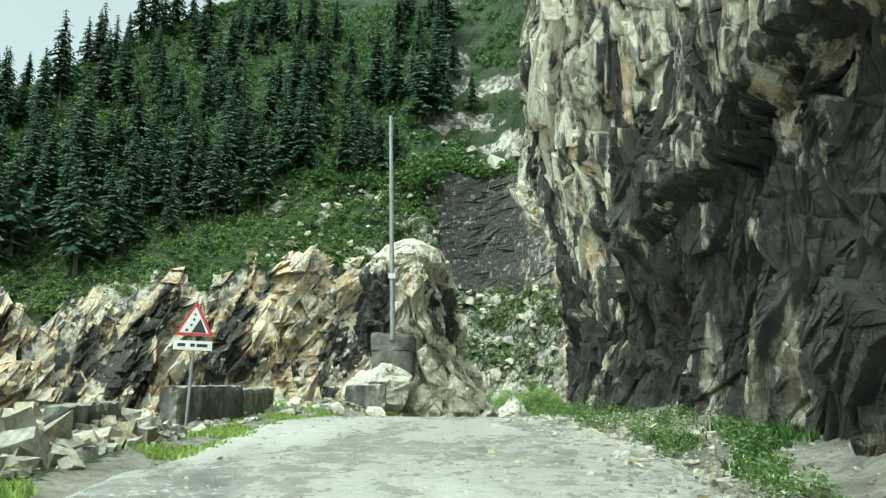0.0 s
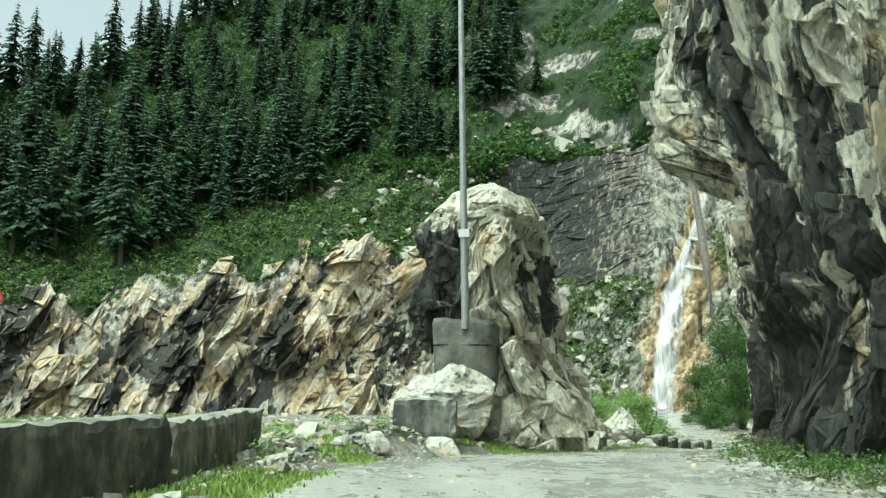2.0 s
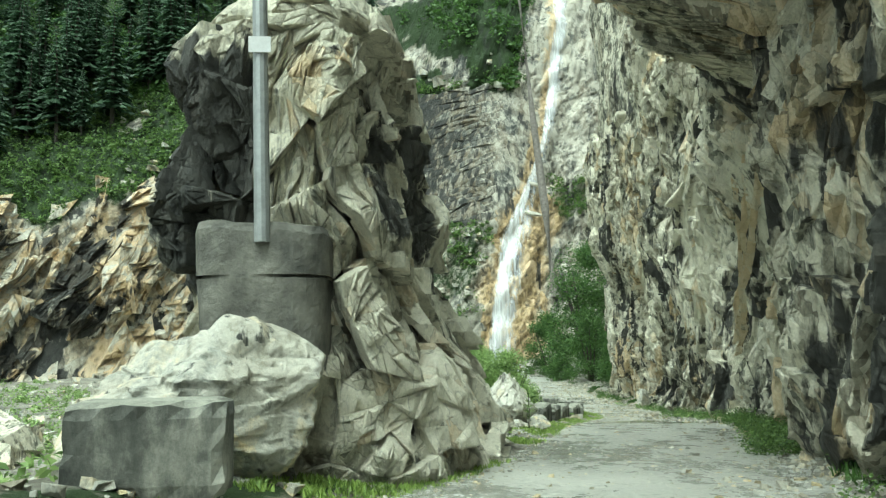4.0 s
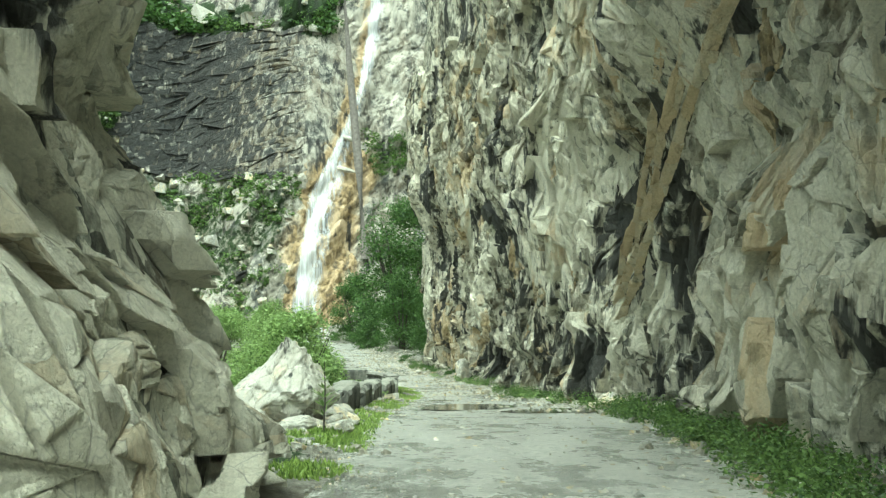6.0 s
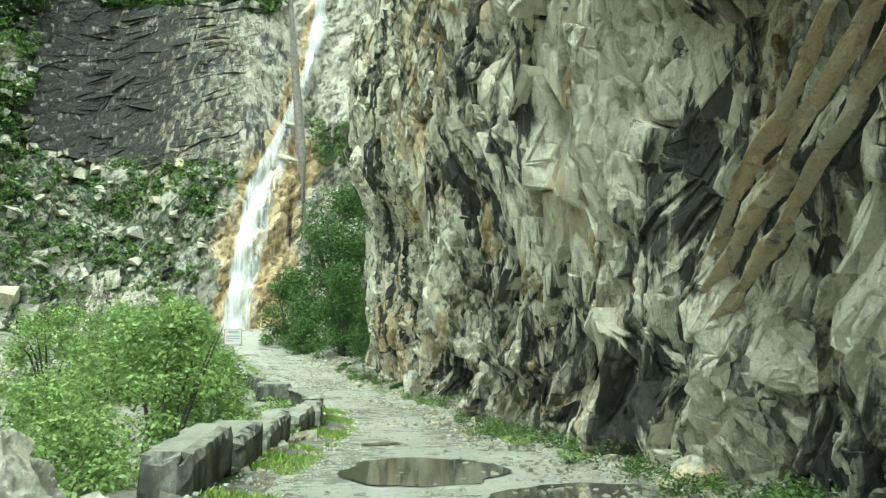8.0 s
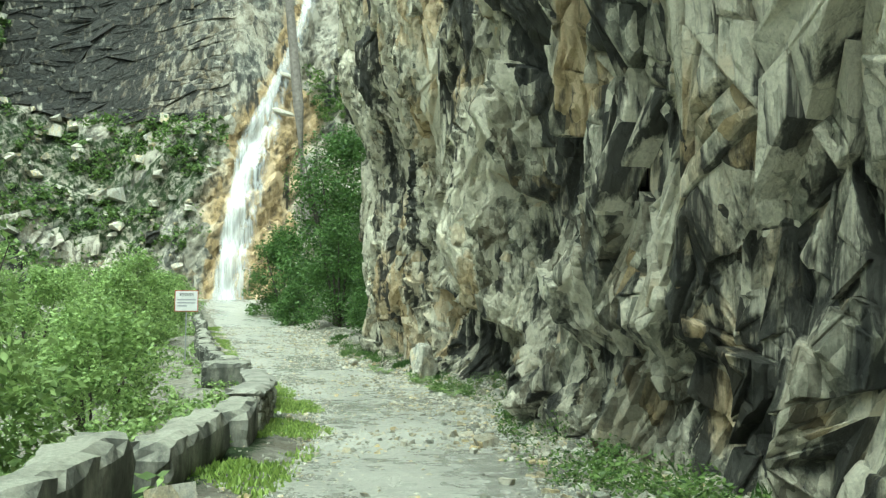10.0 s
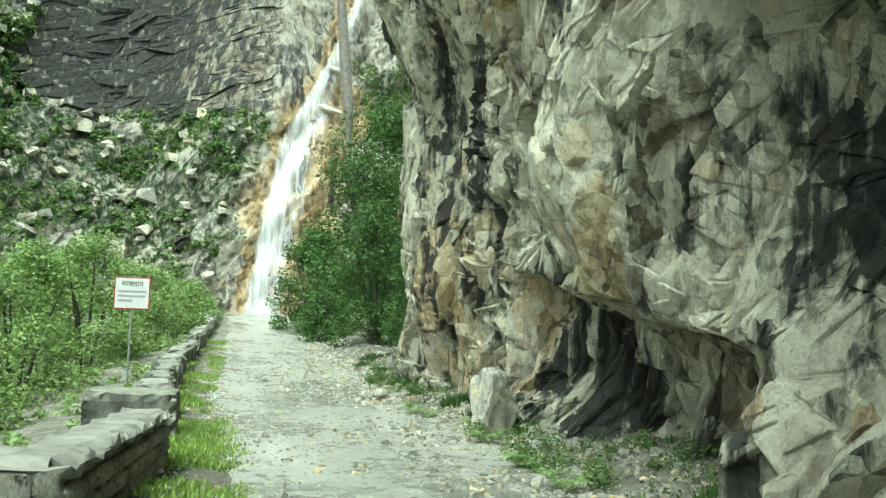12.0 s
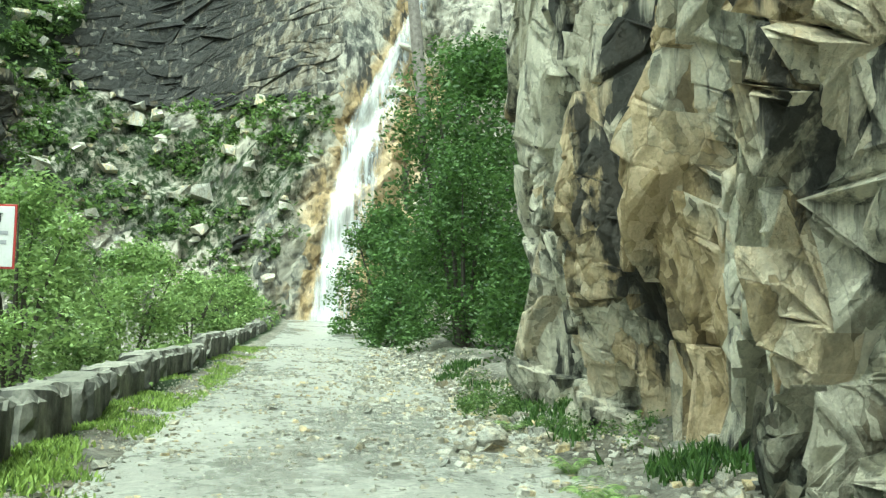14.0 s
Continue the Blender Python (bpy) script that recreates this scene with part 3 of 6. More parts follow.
def rock_pieces(made, rng, back, rim):
    """Solid pieces with chamfered rims and slightly broken fronts. Gives u, v, depth, piece index per corner, and faces piece by piece."""
    U, V, D, K, faces, spans = [], [], [], [], [], []
    for i, (poly, cx, cy, area, d, gx, gy, tone, tint) in enumerate(made):
        k, s, o = len(poly), math.sqrt(area), len(U)
        thin = min(s, area / max(max(p[0] for p in poly) - min(p[0] for p in poly), max(p[1] for p in poly) - min(p[1] for p in poly)))
        c = rim * min(0.5 + s, 1.6) * rng.uniform(0.3, 1.6)
        inset = max(0.6, 1 - c / (0.42 * s))
        for (x, y) in poly:
            U.append(x), V.append(y), D.append(d + gx * (x - cx) + gy * (y - cy) - back - 0.25 * s)
        for (x, y) in poly:
            U.append(x), V.append(y), D.append(d + gx * (x - cx) + gy * (y - cy) - c)
        for (x, y) in poly:
            f = inset * rng.uniform(0.94, 1.0)
            fx, fy = (x - cx) * f, (y - cy) * f
            U.append(cx + fx), V.append(cy + fy), D.append(d + gx * fx + gy * fy)
        mid_ring = area > 0.05
        if mid_ring:
            for (x, y) in poly:
                f = inset * rng.uniform(0.42, 0.68)
                fx, fy = (x - cx) * f, (y - cy) * f
                U.append(cx + fx), V.append(cy + fy), D.append(d + gx * fx + gy * fy + rng.normal() * 0.03 * thin)
        mx, my = rng.normal() * 0.12 * thin, rng.normal() * 0.16 * thin
        U.append(cx + mx), V.append(cy + my), D.append(d + gx * mx + gy * my + rng.normal() * 0.05 * thin)
        K += [i] * (len(U) - o)
        fs = []
        for a in range(k):
            b = (a + 1) % k
            fs += [(o + a, o + b, o + k + b, o + k + a), (o + k + a, o + k + b, o + 2 * k + b, o + 2 * k + a)]
            if mid_ring:
                fs += [(o + 2 * k + a, o + 2 * k + b, o + 3 * k + b), (o + 2 * k + a, o + 3 * k + b, o + 3 * k + a), (o + 3 * k + a, o + 3 * k + b, o + 4 * k)]
            else:
                fs.append((o + 2 * k + a, o + 2 * k + b, o + 3 * k))
        faces.append(fs)
        spans.append((o, len(U)))
    return np.array(U), np.array(V), np.array(D), np.array(K), faces, spans


def grid_read(grid, fi, fj):
    """Bilinear look-up in a grid by fractional indices."""
    fi, fj = np.clip(fi, 0, grid.shape[0] - 1.001), np.clip(fj, 0, grid.shape[1] - 1.001)
    i, j = fi.astype(int), fj.astype(int)
    a, b = fi - i, fj - j
    if grid.ndim == 3:
        a, b = a[:, None], b[:, None]
    return grid[i, j] * (1 - a) * (1 - b) + grid[i + 1, j] * a * (1 - b) + grid[i, j + 1] * (1 - a) * b + grid[i + 1, j + 1] * a * b


def emit_pieces(P, faces, spans, at, mat, parent, own, name, rest_name):
    """Links the chosen pieces as objects under their thing and joins the rest in one part."""
    rest = []
    inv = parent.matrix_world.inverted()
    for i, (o, e) in enumerate(spans):
        if i not in own:
            rest += faces[i]
            continue
        mid = P[o:e].mean(0)
        piece = mesh_object(name, P[o:e] - mid, [tuple(q - o for q in f) for f in faces[i]], mat, parent, attrs={k: a[o:e] for k, a in at.items()})
        piece.location = inv @ Vector(mid.tolist())
    if rest:
        left = mesh_object(rest_name, P, rest, mat, parent, attrs=at)
        left.matrix_parent_inverse = inv
        left["kind"] = "stuff"


def cliff_slabs(made):
    """The broken face of the cliff: the largest low pieces as objects of their own, the rest in one part."""
    ob, si, hs, base, nrm, Y0, tint = made
    rng = np.random.default_rng(77)
    smooth_at = [(57.2, 4.2, 1.6, 3.0, 0.5), (47, 8.2, 4.0, 2.2, 0.15), (90.5, 3, 1.2, 8, 0.4), (12, 8.5, 8, 2.5, 0.5), (78, 2.2, 2.0, 1.4, 0.4), (24, 8, 4, 3, 0.5), (75, 7.5, 5, 2, 0.4)]
    sg, vg = np.meshgrid(np.arange(0, si[-1] + 1, 0.25), np.arange(0, 28, 0.25), indexing="ij")
    yg = np.interp(sg, si, Y0[:, 0])
    small = 0.022 + 0.10 * (1 - np.clip((fbm(sg * 0.30, vg * 0.18, 2, 611) - 0.30) / 0.36, 0, 1)) ** 2
    for a, b, p, q, most in smooth_at:
        small = small + (most - small) * np.exp(-((yg + 0.2 * vg - a - 0.2 * b) / p) ** 4 - ((vg - 2.2 - b) / q) ** 4)
    small = (small * (1 + (np.maximum(vg - 10, 0) / 5) ** 2) ).tolist()

    def limit(u, v):
        return small[min(max(int((u - 0.26 * v) * 4), 0), len(small) - 1)][min(max(int(v * 4), 0), len(small[0]) - 1)]

    bits = shatter(rock_cells(32, si[-1] - 26, 0.0, 21, 1.3, 2.2, rng), rng, limit, 0.05, 0.16, 0.05, 1.9, 34, 20, 0.8)
    bu, bv = np.array([b[1] for b in bits]), np.array([b[2] for b in bits])
    on_rib = grid_read(tint["rib"], np.interp(bu - 0.26 * bv, si, np.arange(len(si))), np.interp(bv, hs, np.arange(len(hs))))
    bits = [b if k < 0.3 else b[:4] + (0.05 + 0.2 * b[4], 0.3 * b[5], 0.3 * b[6]) + b[7:] for b, k in zip(bits, on_rib)]
    U, V, D, K, faces, spans = rock_pieces(bits, rng, 0.45, 0.022)
    U, V = U + 0.30 * (vnoise(U * 0.7, V * 0.7, 621) - 0.5) + 0.07 * (vnoise(U * 2.6, V * 2.2, 623) - 0.5), V + 0.34 * (vnoise(U * 0.7, V * 0.7, 622) - 0.5) + 0.08 * (vnoise(U * 2.4, V * 2.0, 624) - 0.5)
    flute = 1 - 2 * np.abs(fbm(U * 0.42, V * 0.11, 2, 633) - 0.5) * 2
    wu, wv = U + 0.5 * (fbm(U * 0.5, V * 0.5, 2, 636) - 0.5), V + 0.9 * (fbm(U * 0.4, V * 0.4, 2, 637) - 0.5)
    foot_y = np.interp(U - 0.26 * V, si, Y0[:, 0])
    wv = wv * (1 - 0.62 * smooth(79.5, 82.5, foot_y) - 0.40 * (1 - smooth(32, 36, foot_y)))
    wu = wu * (1 + 0.45 * smooth(79.5, 82.5, foot_y))
    p1, q1, g1 = plates(wu / 2.1, wv / 4.2, 641, 1.7, 1.7, 0.28, 0.9)
    p2, q2, g2 = plates(wu / 0.85, wv / 1.7, 651, 1.9, 1.9, 0.28, 1.1)
    p3, q3, g3 = plates(wu / 0.36, wv / 0.62, 661, 2.0, 2.0, 0.28, 1.2)
    calm_at = np.interp(np.array([limit(b[1], b[2]) for b in bits]), [0.05, 0.35], [1.0, 0.45])[K]
    D = D + (0.50 - 0.22 * smooth(79, 82, foot_y)) * p1 + calm_at * (0.28 * p2 + 0.13 * p3) + 0.5 * (fbm(U * 0.35, V * 0.25, 3, 631) - 0.5) + 0.05 * (fbm(U * 5, V * 4, 2, 634) - 0.5) + 0.34 * (flute - 0.7) + 0.28
    fi, fj = np.interp(U - 0.26 * V, si, np.arange(len(si))), np.interp(V, hs, np.arange(len(hs)))
    fade = 0.4 + 0.6 * smooth(0.0, 1.2, V)
    P = grid_read(base, fi, fj)
    P[:, :2] += grid_read(np.repeat(nrm[:, None, :], 2, 1), fi, 0 * fj) * (D * fade)[:, None]
    tone_of, tint_of = np.array([b[7] for b in bits]), np.array([b[8] for b in bits])
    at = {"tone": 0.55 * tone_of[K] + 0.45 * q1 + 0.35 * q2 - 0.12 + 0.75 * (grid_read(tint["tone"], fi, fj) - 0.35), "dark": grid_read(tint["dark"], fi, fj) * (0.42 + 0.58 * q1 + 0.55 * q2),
          "ochre": grid_read(tint["ochre"], fi, fj) + 0.42 * smooth(0.86, 0.97, tint_of)[K]}
    at["green"] = at["crack"] = 0 * at["tone"]
    # the largest pieces low down beside the bend are objects of their own
    yy = np.interp([b[1] - 0.26 * b[2] for b in bits], si, Y0[:, 0])
    low = [i for i in range(len(bits)) if 46 < yy[i] < 92 and bits[i][2] < 7]
    own = set(sorted(low, key=lambda i: -bits[i][3])[:300])
    emit_pieces(P, faces, spans, at, ROCK, ob, own, "rock_slab", "broken_rock")


def cliff_ribs(made):
    """Three long leaning ribs of yellow rock standing out of the cliff."""
    ob, si, hs, base, nrm, Y0, tint = made
    for k in range(3):
        z = np.arange(0.7 + 0.3 * k, 6.3 + 0.2 * k, 0.07)
        y0 = 50.6 - 1.5 * (z - 1.3) + 0.92 * (k - 1) + 0.10 * (fbm(z * 0.9, z * 0 + k, 3, 681) - 0.5)
        s0 = np.interp(y0, Y0[:, 0], si)
        a = np.linspace(-1, 1, 9)
        wide = 0.135 * (0.8 + 0.5 * fbm(z * 1.3, z * 0 + 3 * k, 3, 682))
        s = s0[:, None] + wide[:, None] * a[None, :] * 1.15
        zz = np.repeat(z[:, None], 9, 1)
        zb = ground_z(np.interp(s0, si, base[:, 0, 0]), y0) - 0.6
        fi, fj = np.interp(s, si, np.arange(len(si))).ravel(), np.interp((zz - zb[:, None]).ravel(), hs, np.arange(len(hs)))
        P = grid_read(base, fi, fj)
        step = 0.09 * hash2(np.floor(zz * 2.2 + a[None, :] * 0.6 + k), np.floor(a[None, :] * 1.4 + 7) + 0 * zz, 683)
        d = 0.10 + 0.17 * (1 - np.abs(a[None, :]) ** 2.2) + step + 0.14 * (fbm(zz * 1.5, a[None, :] + 0 * zz + 5 * k, 3, 684) - 0.5)
        mid = P.reshape(len(z), 9, 3)[:, 4]
        q = P.reshape(len(z), 9, 3)
        for c in (0, 1):
            q[:, :, c] += (np.polyval(np.polyfit(z, mid[:, c], 1), z) - mid[:, c])[:, None] * 0.8
        P = q.reshape(-1, 3)
        P[:, :2] += grid_read(np.repeat(nrm[:, None, :], 2, 1), fi, 0 * fj) * (d.ravel() + 0.26)[:, None]
        one = np.ones(len(P))
        tone = 1.0 + 0.45 * hash2(np.floor(zz * 1.6 + a[None, :] * 0.5), np.floor(a[None, :] * 1.2 + 9) + 0 * zz, 685)
        # Rib edges darkened, painting the shade of the grooves between ribs.
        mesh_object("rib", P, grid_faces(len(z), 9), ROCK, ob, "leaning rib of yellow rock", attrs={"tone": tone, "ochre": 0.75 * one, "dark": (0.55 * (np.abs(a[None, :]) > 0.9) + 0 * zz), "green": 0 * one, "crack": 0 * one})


def hill_pieces(u0, u1, v0, v1, du, dv, to_sz, keep, limit, depth, turn, share, aspect, dip, back, rim, paint, seed, relief=0.0):
    """Broken rock on the far side; to_sz turns the joints' frame into distance along the foot and height."""
    rng = np.random.default_rng(seed)
    line, si, outward = hill_frame(0.5)
    bits = []
    cells = [c for c in rock_cells(u0, u1, v0, v1, du, dv, rng) if any(-9 < to_sz(*q)[1] < 52 and keep(float(np.interp(to_sz(*q)[0], si, line[:, 0])), to_sz(*q)[1]) for q in c)]
    for b in shatter(cells, rng, limit, depth, turn, share, aspect, dip):
        s, z = to_sz(b[1], b[2])
        if keep(float(np.interp(s, si, line[:, 0])), z):
            bits.append(b)
    U, V, D, K, faces, spans = rock_pieces(bits, rng, back, rim)
    U, V = U + 0.9 * (vnoise(U * 0.3, V * 0.3, seed + 1) - 0.5), V + 0.9 * (vnoise(U * 0.3, V * 0.3, seed + 2) - 0.5)
    if relief:
        D = D + relief * (1.9 * plates(U / (0.9 * du), V / (0.9 * dv), seed + 3, 1.7, 1.8, 0.28, 0.9)[0] + 0.8 * plates(U / (0.35 * du), V / (0.35 * dv), seed + 4, 1.9, 1.9, 0.28, 1.1)[0])
    S, Z = to_sz(U, V)
    fi = np.interp(S, si, np.arange(len(si)))
    L, O = grid_read(np.repeat(line[:, None, :], 2, 1), fi, 0 * fi), grid_read(np.repeat(outward[:, None, :], 2, 1), fi, 0 * fi)
    r = hill_back(L[:, 0], Z) - D - 2.5 * (fbm(S * 0.05, Z * 0.05, 3, 241) - 0.5)
    tone_of, tint_of = np.array([b[7] for b in bits])[K], np.array([b[8] for b in bits])[K]
    at = paint(L[:, 0], Z, tone_of, tint_of, S)
    at["green"] = at["crack"] = 0 * Z
    own = set(sorted(range(len(bits)), key=lambda i: -bits[i][3])[:200])
    emit_pieces(np.stack([L[:, 0] + O[:, 0] * r, L[:, 1] + O[:, 1] * r, Z], -1), faces, spans, at, FAR_ROCK, bpy.data.objects["hillside"], own, "rock_slab", "broken_rock")


def build_cliff():
    line, si = resample(CLIFF, 0.075)
    hs = [0.0]
    while hs[-1] < 34:
        hs.append(hs[-1] + (0.085 if hs[-1] < 8 else 0.085 + (hs[-1] - 8) * 0.03))
    hs = np.array(hs)
    S, H = np.meshgrid(si, hs, indexing="ij")
    foot, up = line[:, :2], line[:, 2:4]
    zb = ground_z(foot[:, 0], foot[:, 1]) - 0.6
    Z = zb[:, None] + H
    Y0 = np.repeat(foot[:, 1][:, None], len(hs), 1)
    g = np.clip((H - line[:, 4][:, None]) / (line[:, 5] - line[:, 4])[:, None], 0, 1)
    g = g * g * (3 - 2 * g)
    P = foot[:, None, :] * (1 - g[..., None]) + up[:, None, :] * g[..., None]
    tang = np.gradient(foot * 0.5 + up * 0.5, axis=0)
    k = np.ones(41) / 41
    tang = np.stack([np.convolve(np.pad(tang[:, i], 20, mode="edge"), k, "valid") for i in (0, 1)], 1)
    tang /= np.linalg.norm(tang, axis=1)[:, None]
    nrm = np.stack([-tang[:, 1], tang[:, 0]], 1)
    wu, wv = 2.0 * (vnoise(S * 0.16, Z * 0.14, 151) - 0.5), 3.0 * (vnoise(S * 0.14, Z * 0.12, 152) - 0.5)
    U, V = S + 0.26 * Z + wu, Z + wv
    d1, r1, g1 = plates(U / 2.7, V / 6.5 - 0.04 * S, 101, 1.3, 1.9, 0.30, 0.5)
    d2, r2, g2 = plates(U / 1.05, V / 2.6, 111, 1.6, 2.4, 0.30, 0.9)
    d3, r3, g3 = plates(U / 0.42, V / 0.95, 121, 1.9, 2.4, 0.30, 1.1)
    off = 0.55 * d1 + 0.15 + 0.5 * (fbm(S * 0.2, Z * 0.2, 3, 131) - 0.5)
    for (y0, z0, ry, rz, depth) in CLIFF_SHAPE:
        off = off + depth * np.exp(-np.abs((Y0 + 0.5 * wu - y0) / ry) ** 3 - np.abs((Z + 0.4 * wv - z0) / rz) ** 3)
    for (y0, lip, ry, drop, depth, slope) in CLIFF_HOLLOWS:
        yy = Y0 + 0.6 * wu
        dz = lip + slope * (yy - y0) + 0.35 * (fbm(S * 0.9, Z * 0, 3, 155) - 0.5) - Z
        off = off - depth * smooth(0, 0.28, dz) * (1 - smooth(0.45 * drop, drop, dz)) * np.exp(-np.abs((yy - y0) / ry) ** 6)
    rib = (Y0 + 1.5 * (Z - 1.3) - 50.6)
    on_rib = np.exp(-np.abs(rib / 1.3) ** 6) * box2(Z, Y0, 0.9, 6.4, 40, 56, 0.5)
    calm = off
    off = off - 0.8 + 0.2 * d2
    fade = smooth(0.0, 1.0, H)
    calm = calm * (0.45 + 0.55 * fade)
    X = P[..., 0] + nrm[:, 0][:, None] * off
    Y = P[..., 1] + nrm[:, 1][:, None] * off
    Zs = Z
    soft = fbm(U * 1.3, Z * 0.7, 3, 148)
    tone = 0.35 + 0.7 * (soft - 0.5) + 0.15 * (r1 - 0.5)
    ochre = 0.08 + 0.55 * smooth(0.56, 0.74, fbm(U * 0.8 + 40, Z * 0.35, 3, 149))
    dark = 0.19 + 0.47 * smooth(0.50, 0.66, fbm(U * 0.55, Z * 0.10, 3, 147))
    for (y0, z0, ry, rz, amount) in CLIFF_OCHRE:
        ochre = ochre + amount * bump2(Y0, Z, y0, z0, ry, rz)
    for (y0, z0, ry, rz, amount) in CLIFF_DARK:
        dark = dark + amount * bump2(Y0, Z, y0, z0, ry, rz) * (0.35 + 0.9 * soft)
    ochre = np.maximum(ochre, 0.25 * on_rib)
    # Groove shade painted into the rock behind the ribs.
    dark = dark + 0.45 * on_rib
    tone = tone * (1 - on_rib) + 0.55 * on_rib
    for (y0, z0, ry, rz, amount) in CLIFF_PALE:
        k = amount * bump2(Y0 + 0.22 * Z, Z, y0 + 0.22 * z0, z0, ry, rz)
        tone, dark = tone + k, dark - 0.8 * k
    crack = np.maximum(1 - smooth(0.0, 0.10, g2), 0.6 * (1 - smooth(0, 0.14, g3))) * (1 - 0.7 * on_rib)
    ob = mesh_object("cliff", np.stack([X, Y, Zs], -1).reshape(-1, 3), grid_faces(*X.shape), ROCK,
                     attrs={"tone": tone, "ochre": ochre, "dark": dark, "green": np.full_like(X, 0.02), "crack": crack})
    tagged(ob, "fractured grey-green roadside cliff with ochre and wet black streaks", "cliff", kind="structure")
    base = np.stack([P[..., 0] + nrm[:, 0][:, None] * calm, P[..., 1] + nrm[:, 1][:, None] * calm, Z], -1)
    return ob, si, hs, base, nrm, Y0, dict(ochre=ochre, dark=dark, tone=tone, rib=on_rib)


# bulges (+) and hollows (-) of the cliff: y at the foot, z, half sizes, metres towards the road
CLIFF_SHAPE = [(47.5, 7.4, 3.5, 1.6, 1.3), (46.2, 0.4, 0.8, 1.6, -0.5), (44.2, 1.45, 2.0, 0.6, 0.45), (70.0, 1.4, 2.2, 2.4, 0.2), (71.5, -3.0, 3.0, 0.7, -0.3),
               (68.0, 3.2, 3.6, 0.9, 0.9), (66.6, -2.0, 1.5, 0.9, 0.9), (75.2, 0.7, 2.8, 1.8, 0.55), (86.2, 2, 0.5, 12, -0.6), (57.4, -0.2, 2.6, 0.9, -0.2), (56.9, 3.0, 1.3, 2.6, 0.35), (81.5, -0.6, 0.5, 1.2, 0.3)]
# undercuts below a sharp lip: y at the foot, z of the lip, half width, height, depth, rise of the lip along y
CLIFF_HOLLOWS = [(13.0, 5.7, 6.0, 5.6, 0.75, -0.22), (51.4, 5.8, 1.8, 4.4, 0.75, 0.15), (43.4, 2.95, 1.6, 1.0, 0.30, 0.1), (44.0, 0.85, 2.0, 1.3, 0.30, 0.0), (54.0, 0.8, 2.2, 1.8, 0.3, -0.1),
                 (68.6, 2.15, 3.3, 5.6, 2.1, 0.15), (76.4, -0.85, 4.4, 3.8, 1.25, 0.12), (80.0, 1.05, 1.7, 1.7, 0.35, 0.2), (61.5, -0.6, 2.4, 1.8, 0.45, 0.0), (28.0, 3.6, 3.0, 2.6, 0.4, -0.2)]
CLIFF_OCHRE = [(9, 5.5, 1.0, 2.6, 1.0), (84.6, 0.5, 1.0, 3, 0.2), (42.3, 5.2, 1.0, 2.8, 0.55), (82.5, -1, 3, 2.8, 0.22), (47.5, 7.6, 2.5, 1.0, 0.35), (62, 3, 1.2, 3, 0.35), (44, 0.4, 1.5, 1.2, 0.08), (85.0, -0.8, 0.45, 2.4, 0.5), (80.6, -0.8, 0.7, 1.4, 0.4)]
# wet black patches, and shade painted into the undercuts: y, z, half sizes, amount
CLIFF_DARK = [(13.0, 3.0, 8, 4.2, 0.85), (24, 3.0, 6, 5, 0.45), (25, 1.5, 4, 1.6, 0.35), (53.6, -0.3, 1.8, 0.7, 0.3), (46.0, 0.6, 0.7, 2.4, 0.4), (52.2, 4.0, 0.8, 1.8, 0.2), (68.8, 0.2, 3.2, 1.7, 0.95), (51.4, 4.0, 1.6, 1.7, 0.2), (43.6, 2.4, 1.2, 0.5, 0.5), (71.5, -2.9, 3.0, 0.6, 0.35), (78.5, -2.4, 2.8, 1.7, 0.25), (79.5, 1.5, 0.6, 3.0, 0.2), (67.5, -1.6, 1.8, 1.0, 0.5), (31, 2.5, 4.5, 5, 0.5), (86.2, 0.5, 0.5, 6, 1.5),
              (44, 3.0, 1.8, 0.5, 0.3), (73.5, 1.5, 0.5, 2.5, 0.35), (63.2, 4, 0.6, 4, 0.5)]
CLIFF_PALE = [(54.8, 3.9, 2.4, 1.6, 0.3), (59.5, 3.2, 2.0, 3.0, 0.15), (68.3, 3.1, 3.6, 0.8, 0.5), (83.5, -1.0, 3.0, 3.0, 0.3), (49.3, 1.4, 1.6, 1.6, 0.3), (56.8, 3.4, 1.3, 2.4, 0.45), (43.2, 1.2, 1.6, 0.7, 0.4), (44, 5.0, 3, 2.6, 0.4), (77, 3.2, 5, 2.6, 0.1), (74.2, 0.6, 1.6, 2.4, 0.4), (75.5, 1.8, 2.6, 2.2, 0.45), (41, 3.0, 3.2, 4, 0.35), (47.5, 2.5, 2.5, 3, 0.3), (76.0, 1.0, 1.4, 1.4, 0.15), (89.6, 1.5, 1.8, 8.0, 0.5), (20, 7, 3.0, 3.0, 0.25), (53.5, 1.0, 1.5, 0.9, 0.25), (59.5, 2.0, 1.5, 2.0, 0.2), (54.2, 5.5, 1.8, 2.4, 0.45)]


# ---- the valley's far side ----
HILL = [(-230, -20), (-150, 90), (-105, 122), (-70, 136), (-40, 141), (-15, 148), (0, 158), (10, 162), (20, 160.5), (28, 160), (38, 162), (50, 163), (80, 150), (120, 110)]
HILL_TOP_X = np.array([-230, -150, -105, -80, -60, -40, -15, 120.0])
HILL_TOP_Z = np.array([58, 54, 52, 60, 76, 108, 150, 150.0])


def crag_top(bx):
    """Height of the ochre crag's upper edge."""
    return 14.5 + 8.5 * smooth(-60, -30, bx) + 2.0 * np.sin(np.asarray(bx) * 0.21) + 1.5 * np.sin(np.asarray(bx) * 0.53 + 1)


